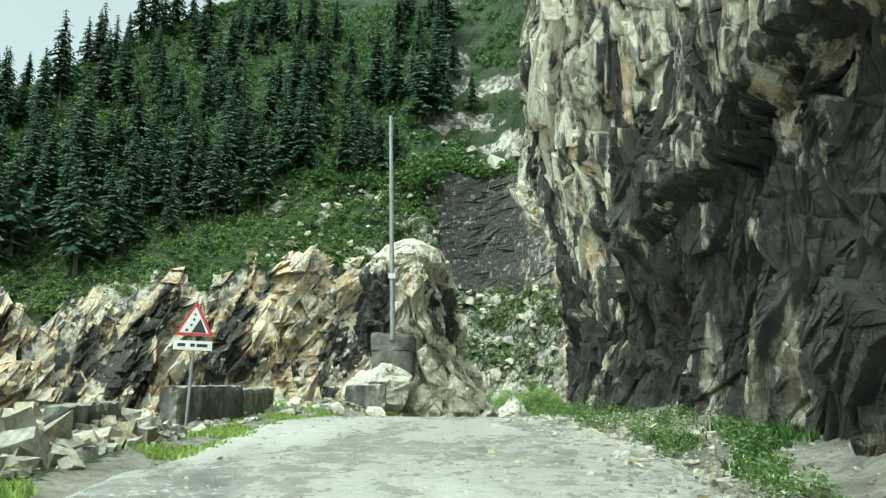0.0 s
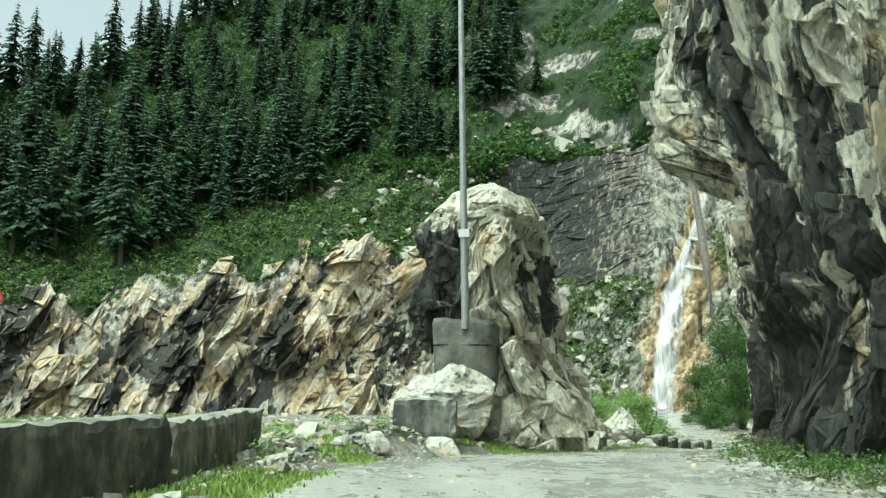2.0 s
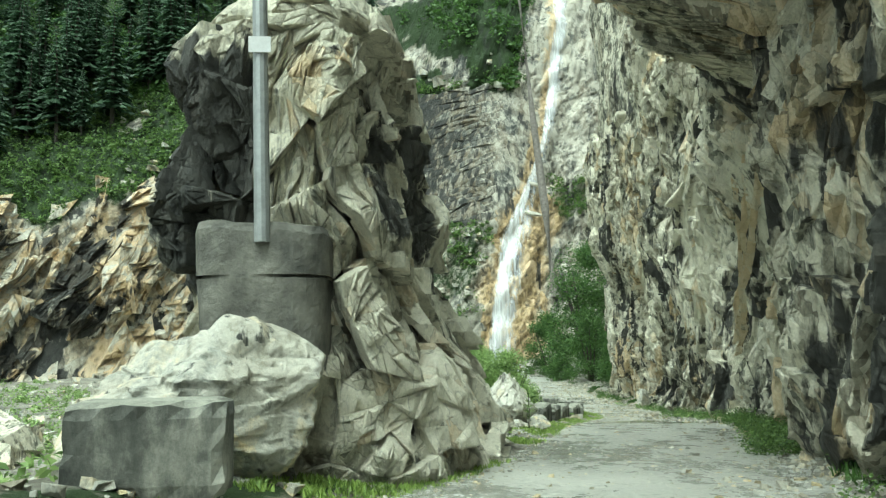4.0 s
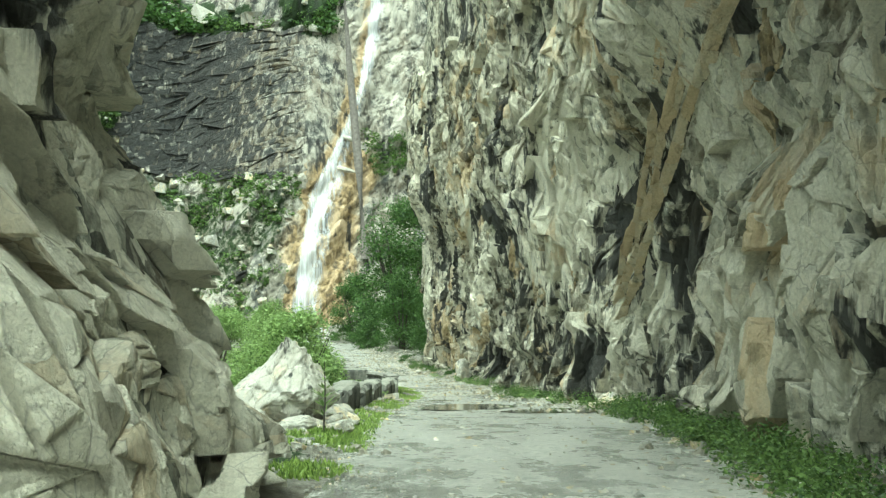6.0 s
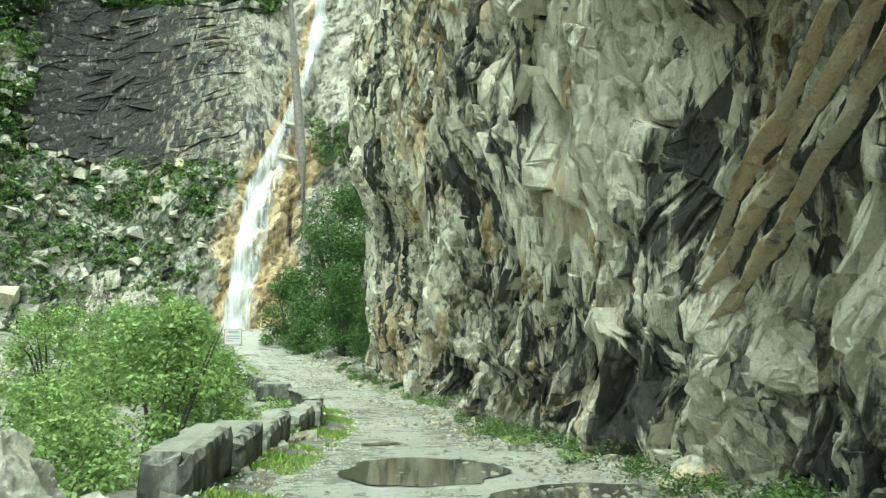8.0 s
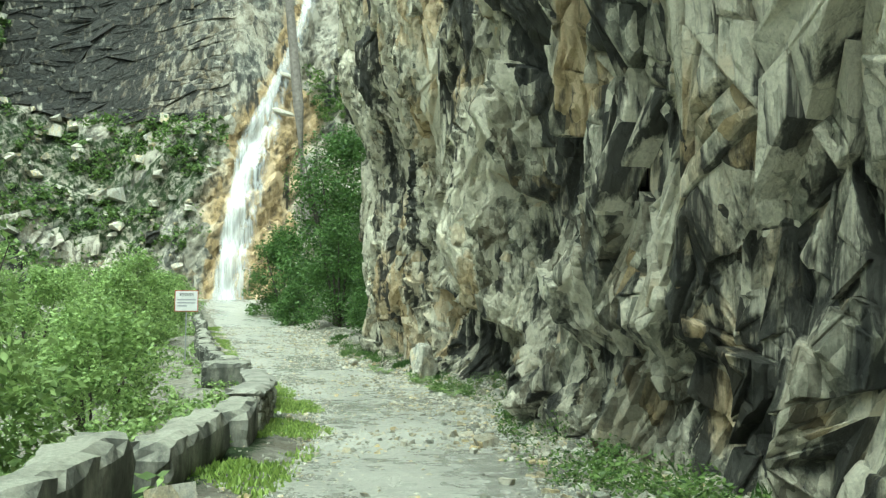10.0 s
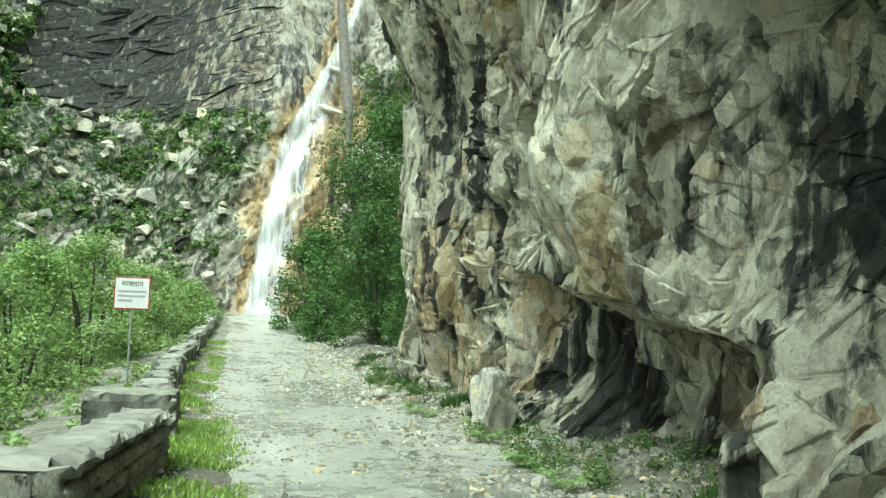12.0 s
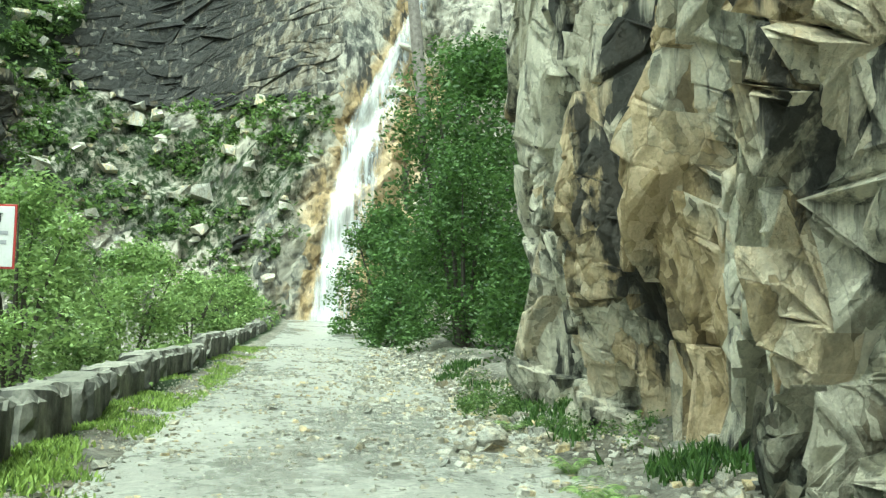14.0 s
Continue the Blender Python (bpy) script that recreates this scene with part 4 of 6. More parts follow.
def hill_back(bx, z):
    """How far the hillside has receded at height z above its foot near x = bx."""
    h = z + 4.5
    outcrop = box2(bx, z * 0, -98, -8, -9, 9, 5)
    top = crag_top(bx) + 1.5
    a = 0.32 * np.minimum(h, top) + 1.0 * np.maximum(h - top, 0)
    b = 0.70 * np.minimum(h, 27) + 0.30 * np.clip(h - 27, 0, 25) + 0.85 * np.maximum(h - 52, 0)
    c = 0.27 * np.minimum(h, 27) + 0.32 * np.clip(h - 27, 0, 40) + 0.7 * np.maximum(h - 67, 0)
    right = smooth(6, 24, bx)
    return a * outcrop + (1 - outcrop) * (b * (1 - right) + c * right)


def hill_frame(step):
    line, si = resample(HILL, step)
    outward = line - np.array([0.0, 40.0])
    outward /= np.linalg.norm(outward, axis=1)[:, None]
    return line, si, outward


def hill_surface(line, si, outward, hs):
    S, V = np.meshgrid(si, hs, indexing="ij")
    BX = np.repeat(line[:, 0][:, None], len(hs), 1)
    topz = np.interp(BX, HILL_TOP_X, HILL_TOP_Z)
    Z = np.minimum(V, topz + 0.02 * V) - 5.0
    outcrop = box2(BX, Z - crag_top(BX), -98, -6, -60, -1, 4)
    slab = box2(BX, Z + 0.05 * BX, 0, 34, 22, 48, 2.5)
    back = hill_back(BX, Z)
    wu, wv = 4 * (vnoise(S * 0.07, Z * 0.07, 261) - 0.5), 4 * (vnoise(S * 0.07, Z * 0.07, 262) - 0.5)
    along, across = 0.45 * S + 0.89 * Z + wu, 0.89 * S - 0.45 * Z + wv
    d1, r1, g1 = plates(across / 5.0, along / 11.0, 201, 1.4, 2.2)
    d2, r2, g2 = plates(across / 2.2, along / 5.6, 211, 1.6, 2.6, 0.3, 0.9)
    d3, r3, g3 = plates(across / 1.0, along / 2.2, 221, 1.6, 2.4, 0.3, 1.0)
    s1, q1, k1 = facets((S + wu) / 8.0, (Z - 0.22 * S + 0.4 * wv) / 1.5, 231, 0.8, 0.3)
    amp = 0.65 + 0.7 * outcrop
    off = amp * (2.0 * d1 + 1.3 * d2 + 0.55 * d3) * (1 - 0.9 * slab) + slab * (0.12 * s1 + 0.3 * d1)
    off = off * (1 - 0.8 * outcrop) * (1 - 0.7 * slab) - 1.8 * outcrop - 1.6 * slab * (1 - smooth(22, 27, BX)) + 2.5 * (fbm(S * 0.05, Z * 0.05, 3, 241) - 0.5)
    r = back - off
    X = line[:, 0][:, None] + outward[:, 0][:, None] * r
    Y = line[:, 1][:, None] + outward[:, 1][:, None] * r
    return S, Z, BX, X, Y, outcrop, slab, (r1, r2, r3, q1), (g2, g3, k1)


def fall_x(z):
    """Where the waterfall runs at height z."""
    return np.interp(z, [-5, 7.6, 17.5, 24, 31, 40, 48, 62, 86], [26.0, 27.9, 30.3, 33.2, 36.0, 39.5, 41.5, 44.5, 49.0])


def build_hillside():
    line, si, outward = hill_frame(0.5)
    hs = np.concatenate([np.arange(0, 56, 0.5), np.arange(56, 158, 1.8)])
    S, Z, BX, X, Y, outcrop, slab, (r1, r2, r3, q1), (g2, g3, k1) = hill_surface(line, si, outward, hs)
    near_fall = X - fall_x(Z)
    wallpart = smooth(20, 25, X - 0.25 * Z) * (1 - smooth(88, 100, Z))
    rocky = np.maximum(np.maximum(outcrop, slab), wallpart)
    patch = fbm(S * 0.10, Z * 0.14, 4, 251)
    green = 1.0 * (1 - rocky) * smooth(0.32, 0.48, patch + 0.1 * r2) + 0.05
    green = np.maximum(green, smooth(-1, 3, Z - crag_top(BX) + 4 * (patch - 0.5)) * (1 - smooth(-20, -10, BX)))
    green = green * (1 - 0.45 * smooth(-20, -10, BX) * (1 - smooth(20, 30, Z)))
    green = green - 0.7 * smooth(0.90, 0.95, r2) * (1 - rocky) * (1 - smooth(40, 52, Z))
    green = np.maximum(green, smooth(48, 56, Z + 10 * (patch - 0.5)) * (0.55 + 0.5 * patch) * (1 - smooth(-8, 2, BX) * (1 - smooth(0.55, 0.64, patch))))
    green = green * (1 - 0.9 * wallpart)
    tone = (0.5 * r2 + 0.25 * r1 + 0.45 * r3) * (1 - slab) + slab * (0.0 + 0.16 * q1 + 0.36 * smooth(14, 26, X))
    tone = tone + (0.25 * smooth(26, 36, Z) - 0.05) * wallpart * (1 - slab) + 0.22 * outcrop * smooth(0.45, 0.7, r2)
    ochre = outcrop * (0.12 + 0.62 * r2) + 1.1 * np.exp(-np.abs((near_fall - 2.6) / 6.5) ** 3) * (1 - smooth(20, 30, Z)) + 0.8 * np.exp(-((near_fall + 0.8) / 2.0) ** 2) * smooth(18, 24, Z) + 0.15 * r2
    dark = 0.12 + 0.12 * wallpart * (1 - smooth(28, 38, Z)) + slab * (0.16 + 0.22 * (1 - smooth(10, 20, X))) + outcrop * (0.30 * smooth(0.55, 0.8, r1) + 0.5 * (1 - smooth(0.2, 0.38, r2)) + 0.3 * smooth(0.7, 0.9, r3)) + 0.3 * bump2(X, Z, 19, 1, 4, 5) * r2
    dark = dark + 0.26 * smooth(46, 52, Z) * smooth(-10, 0, BX) * (1 - wallpart)
    crack = np.maximum(1 - smooth(0, 0.1, g2), 0.5 * (1 - smooth(0, 0.14, g3))) * (1 - slab) + 0.35 * slab * (1 - smooth(0, 0.10, k1))
    ob = mesh_object("hillside", np.stack([X, Y, Z], -1).reshape(-1, 3), grid_faces(*X.shape), FAR_ROCK,
                     attrs={"tone": tone, "ochre": ochre, "dark": dark, "green": green, "crack": crack})
    tagged(ob, "steep wooded valley side with ochre crags and a dark slab", "hillside", kind="structure")
    return X, Y, Z, BX, outcrop, slab, wallpart, patch


def fall_face_y(x, z):
    """The foremost rock near (x, z) on the face behind the waterfall."""
    near = (HX > 15) & (HX < 60) & (HZ < 92) & (HY < 235)
    fx, fy, fz = HX[near], HY[near], HZ[near]
    out = np.zeros(x.size)
    for i, (a, b) in enumerate(zip(x.ravel(), z.ravel())):
        out[i] = fy[(np.abs(fx - a) < 0.8) & (np.abs(fz - b) < (0.6 if b < 50 else 1.2))].min(initial=215.0)
    return out.reshape(x.shape)


def build_waterfall(shift, width, lift, density, seed):
    """One strand of the fall, clinging to the face."""
    zs = np.arange(-4.6, 84, 0.5)
    u = np.linspace(-1, 1, 13)
    cx = fall_x(zs) + shift * (1 - 0.6 * smooth(18, 30, zs)) + 0.9 * (fbm(zs * 0.12, zs * 0, 3, seed) - 0.5)
    w = width * (0.5 + 1.0 * fbm(zs * 0.09, zs * 0, 2, seed + 4)) * (1.25 - 0.6 * smooth(16, 26, zs) + 0.35 * smooth(36, 46, zs))
    xx = cx[:, None] + w[:, None] * u[None, :]
    zz = np.repeat(zs[:, None], len(u), 1)
    yy = fall_face_y(xx, zz)
    for k in range(3):
        yy = np.minimum(yy, 0.25 * np.roll(yy, 1, 0) + 0.5 * yy + 0.25 * np.roll(yy, -1, 0))
    yy = yy - 0.2 - lift
    body = (1 - 0.75 * np.abs(u)[None, :] ** 2) * density + 0 * zz
    return np.stack([xx, yy, zz], -1).reshape(-1, 3), grid_faces(*xx.shape), body


# ---- plants ----
def leaf_cloud(centres, radii, count, size, seed, squash=1.0):
    """Small leaf blades spread through clumps. Gives vertices and faces."""
    rng = np.random.default_rng(seed)
    n = len(centres)
    idx = np.repeat(np.arange(n), count)
    d = rng.normal(size=(n * count, 3))
    d /= np.linalg.norm(d, axis=1)[:, None]
    rad = radii[idx] * rng.uniform(0.45, 1.08, n * count)[:, None] if radii.ndim == 2 else (radii[idx] * rng.uniform(0.45, 1.08, n * count))[:, None]
    c = centres[idx] + d * rad * np.array([1, 1, squash])
    a = rng.normal(size=c.shape)
    a[:, 2] *= 0.6
    a /= np.linalg.norm(a, axis=1)[:, None]
    b = np.cross(a, d + 0.6 * rng.normal(size=c.shape))
    b /= np.linalg.norm(b, axis=1)[:, None] + 1e-9
    sz = size * rng.uniform(0.6, 1.4, len(c))[:, None]
    v = np.stack([c - a * sz, c + b * sz * 0.45, c + a * sz, c - b * sz * 0.45], 1).reshape(-1, 3)
    return v, np.arange(len(v)).reshape(-1, 4)


def tube(bm, pts, radii, sides=7):
    rings = []
    for i, (p, r) in enumerate(zip(pts, radii)):
        q = Vector(pts[min(i + 1, len(pts) - 1)]) - Vector(pts[max(i - 1, 0)])
        m = q.to_track_quat("Z", "Y").to_matrix()
        rings.append([bm.verts.new(Vector(p) + m @ Vector((r * math.cos(a), r * math.sin(a), 0))) for a in [2 * math.pi * k / sides for k in range(sides)]])
    for a, b in zip(rings, rings[1:]):
        for k in range(sides):
            bm.faces.new((a[k], a[(k + 1) % sides], b[(k + 1) % sides], b[k]))
    bm.faces.new(rings[0][::-1])
    bm.faces.new(rings[-1])


def conifer(height, seed):
    rng = np.random.default_rng(seed)
    tree = empty("conifer")
    bm = bmesh.new()
    tube(bm, [(0, 0, -1.0), (0.1, 0, height * 0.5), (0, 0.05, height)], [0.02 * height, 0.012 * height, 0.03], 6)
    part("trunk", bm, BARK, tree)
    vs = []
    layers = int(height * 1.25)
    for k in range(layers):
        f = k / layers
        z = height * (0.16 + 0.84 * f)
        reach = height * 0.21 * (1 - f) ** 0.8 * rng.uniform(0.65, 1.15) + 0.25
        for j in range(7):
            a = rng.uniform(0, 2 * math.pi)
            r = reach * rng.uniform(0.55, 1.1)
            dirx, diry = math.cos(a), math.sin(a)
            for q in range(3):
                r0, r1 = r * q / 3, r * (q + 1.25) / 3
                wd = 0.26 * r * (1.15 - q * 0.25)
                z0, z1 = z - 0.30 * r0, z - 0.38 * r1 - rng.uniform(0, 0.25)
                c0, c1 = np.array([dirx * r0, diry * r0, z0]), np.array([dirx * r1, diry * r1, z1])
                sd = np.array([-diry, dirx, rng.uniform(-0.3, 0.3)]) * wd
                vs += [c0, c0 * 0.45 + c1 * 0.55 + sd - [0, 0, 0.12 * r], c1, c0 * 0.45 + c1 * 0.55 - sd - [0, 0, 0.12 * r]]
    vs = np.array(vs)
    mesh_object("crown", vs, np.arange(len(vs)).reshape(-1, 4), NEEDLE, tree)
    return tagged(tree, "tall dark green conifer on the steep hillside", "tree", "conifers on the hillside")


def build_shrub(name, seed, height, width, leaves, leaf, label, mat=None, clumps=40, category="shrub"):
    """A bush: bent stems and a dense uneven dome of leaf clumps down to the ground."""
    rng = np.random.default_rng(seed)
    ob = empty(name)
    for k in range(5):
        a, r = rng.uniform(0, 6.28), width * rng.uniform(0.15, 0.38)
        bm = bmesh.new()
        tube(bm, [(0.1 * math.cos(a), 0.1 * math.sin(a), -0.25), (r * 0.5 * math.cos(a), r * 0.5 * math.sin(a), height * 0.4), (r * math.cos(a), r * math.sin(a), height * rng.uniform(0.6, 0.85))],
             [0.014 * height, 0.010 * height, 0.005], 5)
        part("stem", bm, BARK, ob)
    a, f = rng.uniform(0, 6.28, clumps), rng.uniform(0.02, 1.0, clumps)
    reach = np.sqrt(np.clip(1 - (f * 0.98) ** 2.2, 0, 1)) * rng.uniform(0.45, 1.05, clumps) * width * 0.42
    c = np.stack([np.cos(a) * reach, np.sin(a) * reach, f * height * 0.86 + 0.1], 1)
    v, q = leaf_cloud(c, rng.uniform(0.09, 0.20, clumps) * (width + height) * 0.5, leaves // clumps, leaf, seed + 1, 0.85)
    v[:, 2] = np.maximum(v[:, 2], 0.0)
    mesh_object("foliage", v, q, mat or LEAF, ob)
    return tagged(ob, label, category)


def grass_patch(name, pts, zs, height, seed, label, mat=None, per=5):
    """Tufts of blades rooted at pts."""
    rng = np.random.default_rng(seed)
    n = len(pts) * per
    idx = np.repeat(np.arange(len(pts)), per)
    base = np.stack([pts[idx, 0], pts[idx, 1], zs[idx]], 1) + np.concatenate([rng.normal(0, 0.06, (n, 2)), np.full((n, 1), -0.02)], 1)
    a = rng.uniform(0, 2 * np.pi, n)
    h = height * rng.uniform(0.5, 1.3, n)
    side = np.stack([np.cos(a), np.sin(a), 0 * a], 1) * (0.012 + 0.018 * rng.uniform(size=n))[:, None]
    lean = np.stack([np.cos(a + 1.6), np.sin(a + 1.6), 0 * a], 1) * (h * rng.uniform(0.1, 0.7, n))[:, None]
    upv = np.stack([0 * a, 0 * a, h], 1)
    v = np.stack([base - side, base + side, base + upv * 0.6 + lean * 0.4 + side * 0.7, base + upv + lean, base + upv * 0.6 + lean * 0.4 - side * 0.7], 1).reshape(-1, 3)
    ob = mesh_object(name, v, np.arange(len(v)).reshape(-1, 5), mat or GRASS)
    return tagged(ob, label, "grass", kind="stuff")


# ---- stones ----
def boulder_mesh(name, seed, size, subdiv=5, rough=0.5, ochre=0.1, pale=0.2, mat=None, cells=1.6, cuts=12, deep=0.55):
    """An angular block of rock, flat-faced where it broke."""
    rng = np.random.default_rng(seed)
    bm = bmesh.new()
    bmesh.ops.create_icosphere(bm, subdivisions=subdiv, radius=1.0)
    co = np.array([v.co[:] for v in bm.verts])
    planes = rng.normal(size=(cuts, 3))
    planes /= np.linalg.norm(planes, axis=1)[:, None]
    dist = rng.uniform(deep, 0.93, cuts)
    dots = co @ planes.T
    k = np.min(np.where(dots > 0.05, dist[None, :] / np.maximum(dots, 0.05), 9), axis=1)
    co = co * np.minimum(k, 1.1)[:, None]
    d, r, g = facets3(co * cells + seed, seed, 1.3)
    d2, r2, g2 = facets3(co * cells * 2.7 - seed, seed + 30, 1.3)
    co = co * (1 + rough * (0.30 * d + 0.10 * d2))[:, None] * np.array(size)
    for v, c in zip(bm.verts, co):
        v.co = c
    me = bpy.data.meshes.new(name)
    bm.to_mesh(me)
    bm.free()
    for key, val in (("tone", 0.3 + pale + 0.35 * r + 0.2 * r2), ("ochre", ochre + 0.3 * r), ("dark", 0.05 + 0.2 * r2), ("green", 0.0 * r), ("crack", 0.6 * (1 - smooth(0, 0.05, g)))):
        at = me.attributes.new(key, "FLOAT", "POINT")
        at.data.foreach_set("value", np.ascontiguousarray(val, dtype=np.float32))
    me.materials.append(mat or STONE)
    return me


def put_stone(name, me, x, y, sink, rz, label, z=None, tilt=0.0, category="boulder", group=""):
    ob = new(name, me)
    base = height(x, y) if z is None else z
    ob.matrix_world = pose(x, y, base, tilt, tilt * 0.5, rz)
    low = min((ob.matrix_world @ v.co).z for v in me.vertices)
    ob.location.z += base - low - sink
    return tagged(ob, label, category, group)


def scatter_stones(name, pts, zs, sizes, seed, label, mat=None):
    """Many broken stones in one mesh."""
    rng = np.random.default_rng(seed)
    cube = np.array([(x, y, z) for x in (-1, 1) for y in (-1, 1) for z in (-1, 1)], float)
    quad = np.array([(0, 1, 3, 2), (4, 6, 7, 5), (0, 4, 5, 1), (2, 3, 7, 6), (0, 2, 6, 4), (1, 5, 7, 3)])
    n = len(pts)
    v = cube[None] * rng.uniform(0.22, 1.0, (n, 8, 3)) * sizes[:, None, None] * np.array([0.5, 0.42, 0.3])
    a, b = rng.uniform(0, 6.28, n), rng.normal(0, 0.55, n)
    ca, sa, cb, sb = np.cos(a), np.sin(a), np.cos(b), np.sin(b)
    y, z = v[..., 1] * cb[:, None] - v[..., 2] * sb[:, None], v[..., 1] * sb[:, None] + v[..., 2] * cb[:, None]
    x = v[..., 0] * ca[:, None] - y * sa[:, None]
    y = v[..., 0] * sa[:, None] + y * ca[:, None]
    v = np.stack([x + pts[:, 0][:, None], y + pts[:, 1][:, None], z + (zs + sizes * 0.10)[:, None]], -1)
    f = (quad[None] + 8 * np.arange(n)[:, None, None]).reshape(-1, 4)
    t = np.repeat(rng.uniform(0.1, 0.95, n), 8)
    ob = mesh_object(name, v.reshape(-1, 3), f, mat or STONE, attrs={"tone": t, "ochre": np.repeat(rng.uniform(0, 0.55, n), 8), "dark": 0 * t, "green": 0 * t, "crack": 0 * t})
    return tagged(ob, label, "stones", kind="stuff")


# ======== build ========
build_ground()
build_road()
CLIFF_MADE = build_cliff()
HX, HY, HZ, HBX, H_OUT, H_SLAB, H_WALL, H_PATCH = build_hillside()


waterfall = empty("waterfall", pose(26.5, 158, -4.5))
for shift, width, lift, density, seed in [(0.0, 1.45, 0.0, 0.66, 300), (1.7, 1.2, 0.15, 0.40, 320), (-0.9, 0.9, 0.25, 0.45, 340)]:
    v, f, body = build_waterfall(shift, width, lift, density, seed)
    ob = mesh_object("water_strand", v, f, FALL, None, "", True, {"body": body})
    ob.parent = waterfall
    ob.matrix_parent_inverse = waterfall.matrix_world.inverted()
tagged(waterfall, "white waterfall sliding down an ochre rock face", "waterfall")


# conifers and shrubs of the far side
rng = np.random.default_rng(5)
kinds = [conifer(20, 11), conifer(25, 12), conifer(16, 13)]
flat = np.stack([HX.ravel(), HY.ravel(), HZ.ravel()], 1)
bx = HBX.ravel()
wood = np.where((bx < 6) & (bx > -170) & (flat[:, 2] > 20 + 0.55 * np.maximum(bx + 60, 0)) & (flat[:, 2] < 110))[0]
pick = rng.choice(wood, 2600, replace=False)
taken, first = [], [True, True, True]
for i in pick:
    p = flat[i]
    if all((p[0] - q[0]) ** 2 + (p[1] - q[1]) ** 2 + (p[2] - q[2]) ** 2 > 3.8 ** 2 for q in taken):
        k = len(taken) % 3
        m = pose(*p, rng.normal(0, 1.5), rng.normal(0, 1.5), rng.uniform(0, 360)) @ Matrix.Diagonal((*([rng.uniform(0.62, 1.25)] * 3), 1))
        if first[k]:
            kinds[k].matrix_world, first[k] = m, False
        else:
            copy_thing(kinds[k], m)
        taken.append(p)
    if len(taken) > 330:
        break

mask = (flat[:, 2] < 52) & (H_SLAB.ravel() < 0.3) & (H_WALL.ravel() < 0.5) & (H_OUT.ravel() < 0.35) & ((fbm(bx * 0.22, flat[:, 2] * 0.30, 3, 271) > 0.45) | (bx < -16))
cand = np.where(mask & (bx > -130) & (bx < 45))[0]
cand = rng.choice(cand, min(6500, len(cand)), replace=False)
spots = flat[cand] + np.array([0, -0.3, 0.3])
lx, lz = rng.uniform(39.5, 54, 90), rng.uniform(22.0, 29.5, 90)
spots = np.concatenate([spots, np.stack([lx, fall_face_y(lx, lz) - 0.4, lz], 1)])
v, f = leaf_cloud(spots, rng.uniform(0.4, 1.5, len(spots)), 28, 0.30, 77, 0.75)
high = np.where((H_WALL.ravel() < 0.4) & (H_SLAB.ravel() < 0.3) & (flat[:, 2] > 44) & (flat[:, 2] < 125) & (bx > -130) & (bx < 60) & ((bx < -4) | (H_PATCH.ravel() > 0.53)))[0]
high = rng.choice(high, min(5400, len(high)), replace=False)
v2, f2 = leaf_cloud(flat[high] + np.array([0, -0.5, 0.4]), rng.uniform(0.9, 2.4, len(high)), 34, 0.5, 87, 0.75)
tagged(mesh_object("upper_scrub", v2, f2, LEAF_DEEP), "dark green scrub high on the valley side", "scrub", kind="stuff")
bould = rng.choice(np.where((bx > -30) & (bx < 40) & (flat[:, 2] < 60) & (H_SLAB.ravel() < 0.3) & (H_WALL.ravel() < 0.6))[0], 520, replace=False)
scatter_stones("hillside_boulders", flat[bould][:, :2] - np.array([0, 0.5]), flat[bould][:, 2], rng.gamma(1.1, 0.75, len(bould)) + 0.3, 84, "pale boulders scattered over the scrubby slope")
tagged(mesh_object("hillside_scrub", v, f, LEAF_FAR), "dense green scrub covering the rocky slope", "scrub", kind="stuff")

# the tilted slabs of the crag, and the long beds of the dark slab
hill_pieces(60, 262, 60, 170, 5.0, 12.0, lambda u, v: (0.857 * u + 0.515 * v, 0.857 * v - 0.515 * u), lambda x, z: -97 < x < -5 and -5.5 < z < float(crag_top(x)) + 1.5 * math.sin(x * 1.1) + 1.0,
            lambda u, v: 0.5 + 3.0 * (0.5 + 0.5 * math.sin(u * 0.7 + 2.4 * math.sin(v * 0.3))) ** 4, 0.5, 0.26, 0.11, 1.7, 32, 1.6, 0.05,
            lambda x, z, tone, tint, s: {"tone": 0.50 + 0.8 * tone, "ochre": 0.38 + 0.45 * tint, "dark": 0.10 + 0.65 * smooth(0.50, 0.62, fbm(0.25 * (0.857 * s - 0.515 * z), 0.09 * (0.857 * z + 0.515 * s), 3, 661))}, 651, 1.0)
hill_pieces(280, 352, -90, 0, 5.0, 2.2, lambda u, v: (u, v + 0.25 * u), lambda x, z: -2 < x < 23 + 0.12 * z and 21 < z + 0.05 * x < 49,
            lambda u, v: 2.2 + 5.0 * (0.5 + 0.5 * math.sin(v * 1.1 + math.sin(u * 0.4))) ** 2, 0.06, 0.016, 0.02, 0.35, 4, 0.8, 0.02,
            lambda x, z, tone, tint, s: {"tone": 0.20 + 0.06 * tone + 0.32 * smooth(18, 32, x) + 0.5 * (fbm(0.06 * s, 0.8 * (z - 0.25 * s), 3, 672) - 0.5), "ochre": 0.03 + 0 * tone,
                                          "dark": 0.18 + 0.46 * (1 - smooth(10, 32, x)) + 0.45 * (fbm(0.05 * s + 9, 0.7 * (z - 0.25 * s), 3, 673) - 0.5) * smooth(4, 14, x)}, 671)

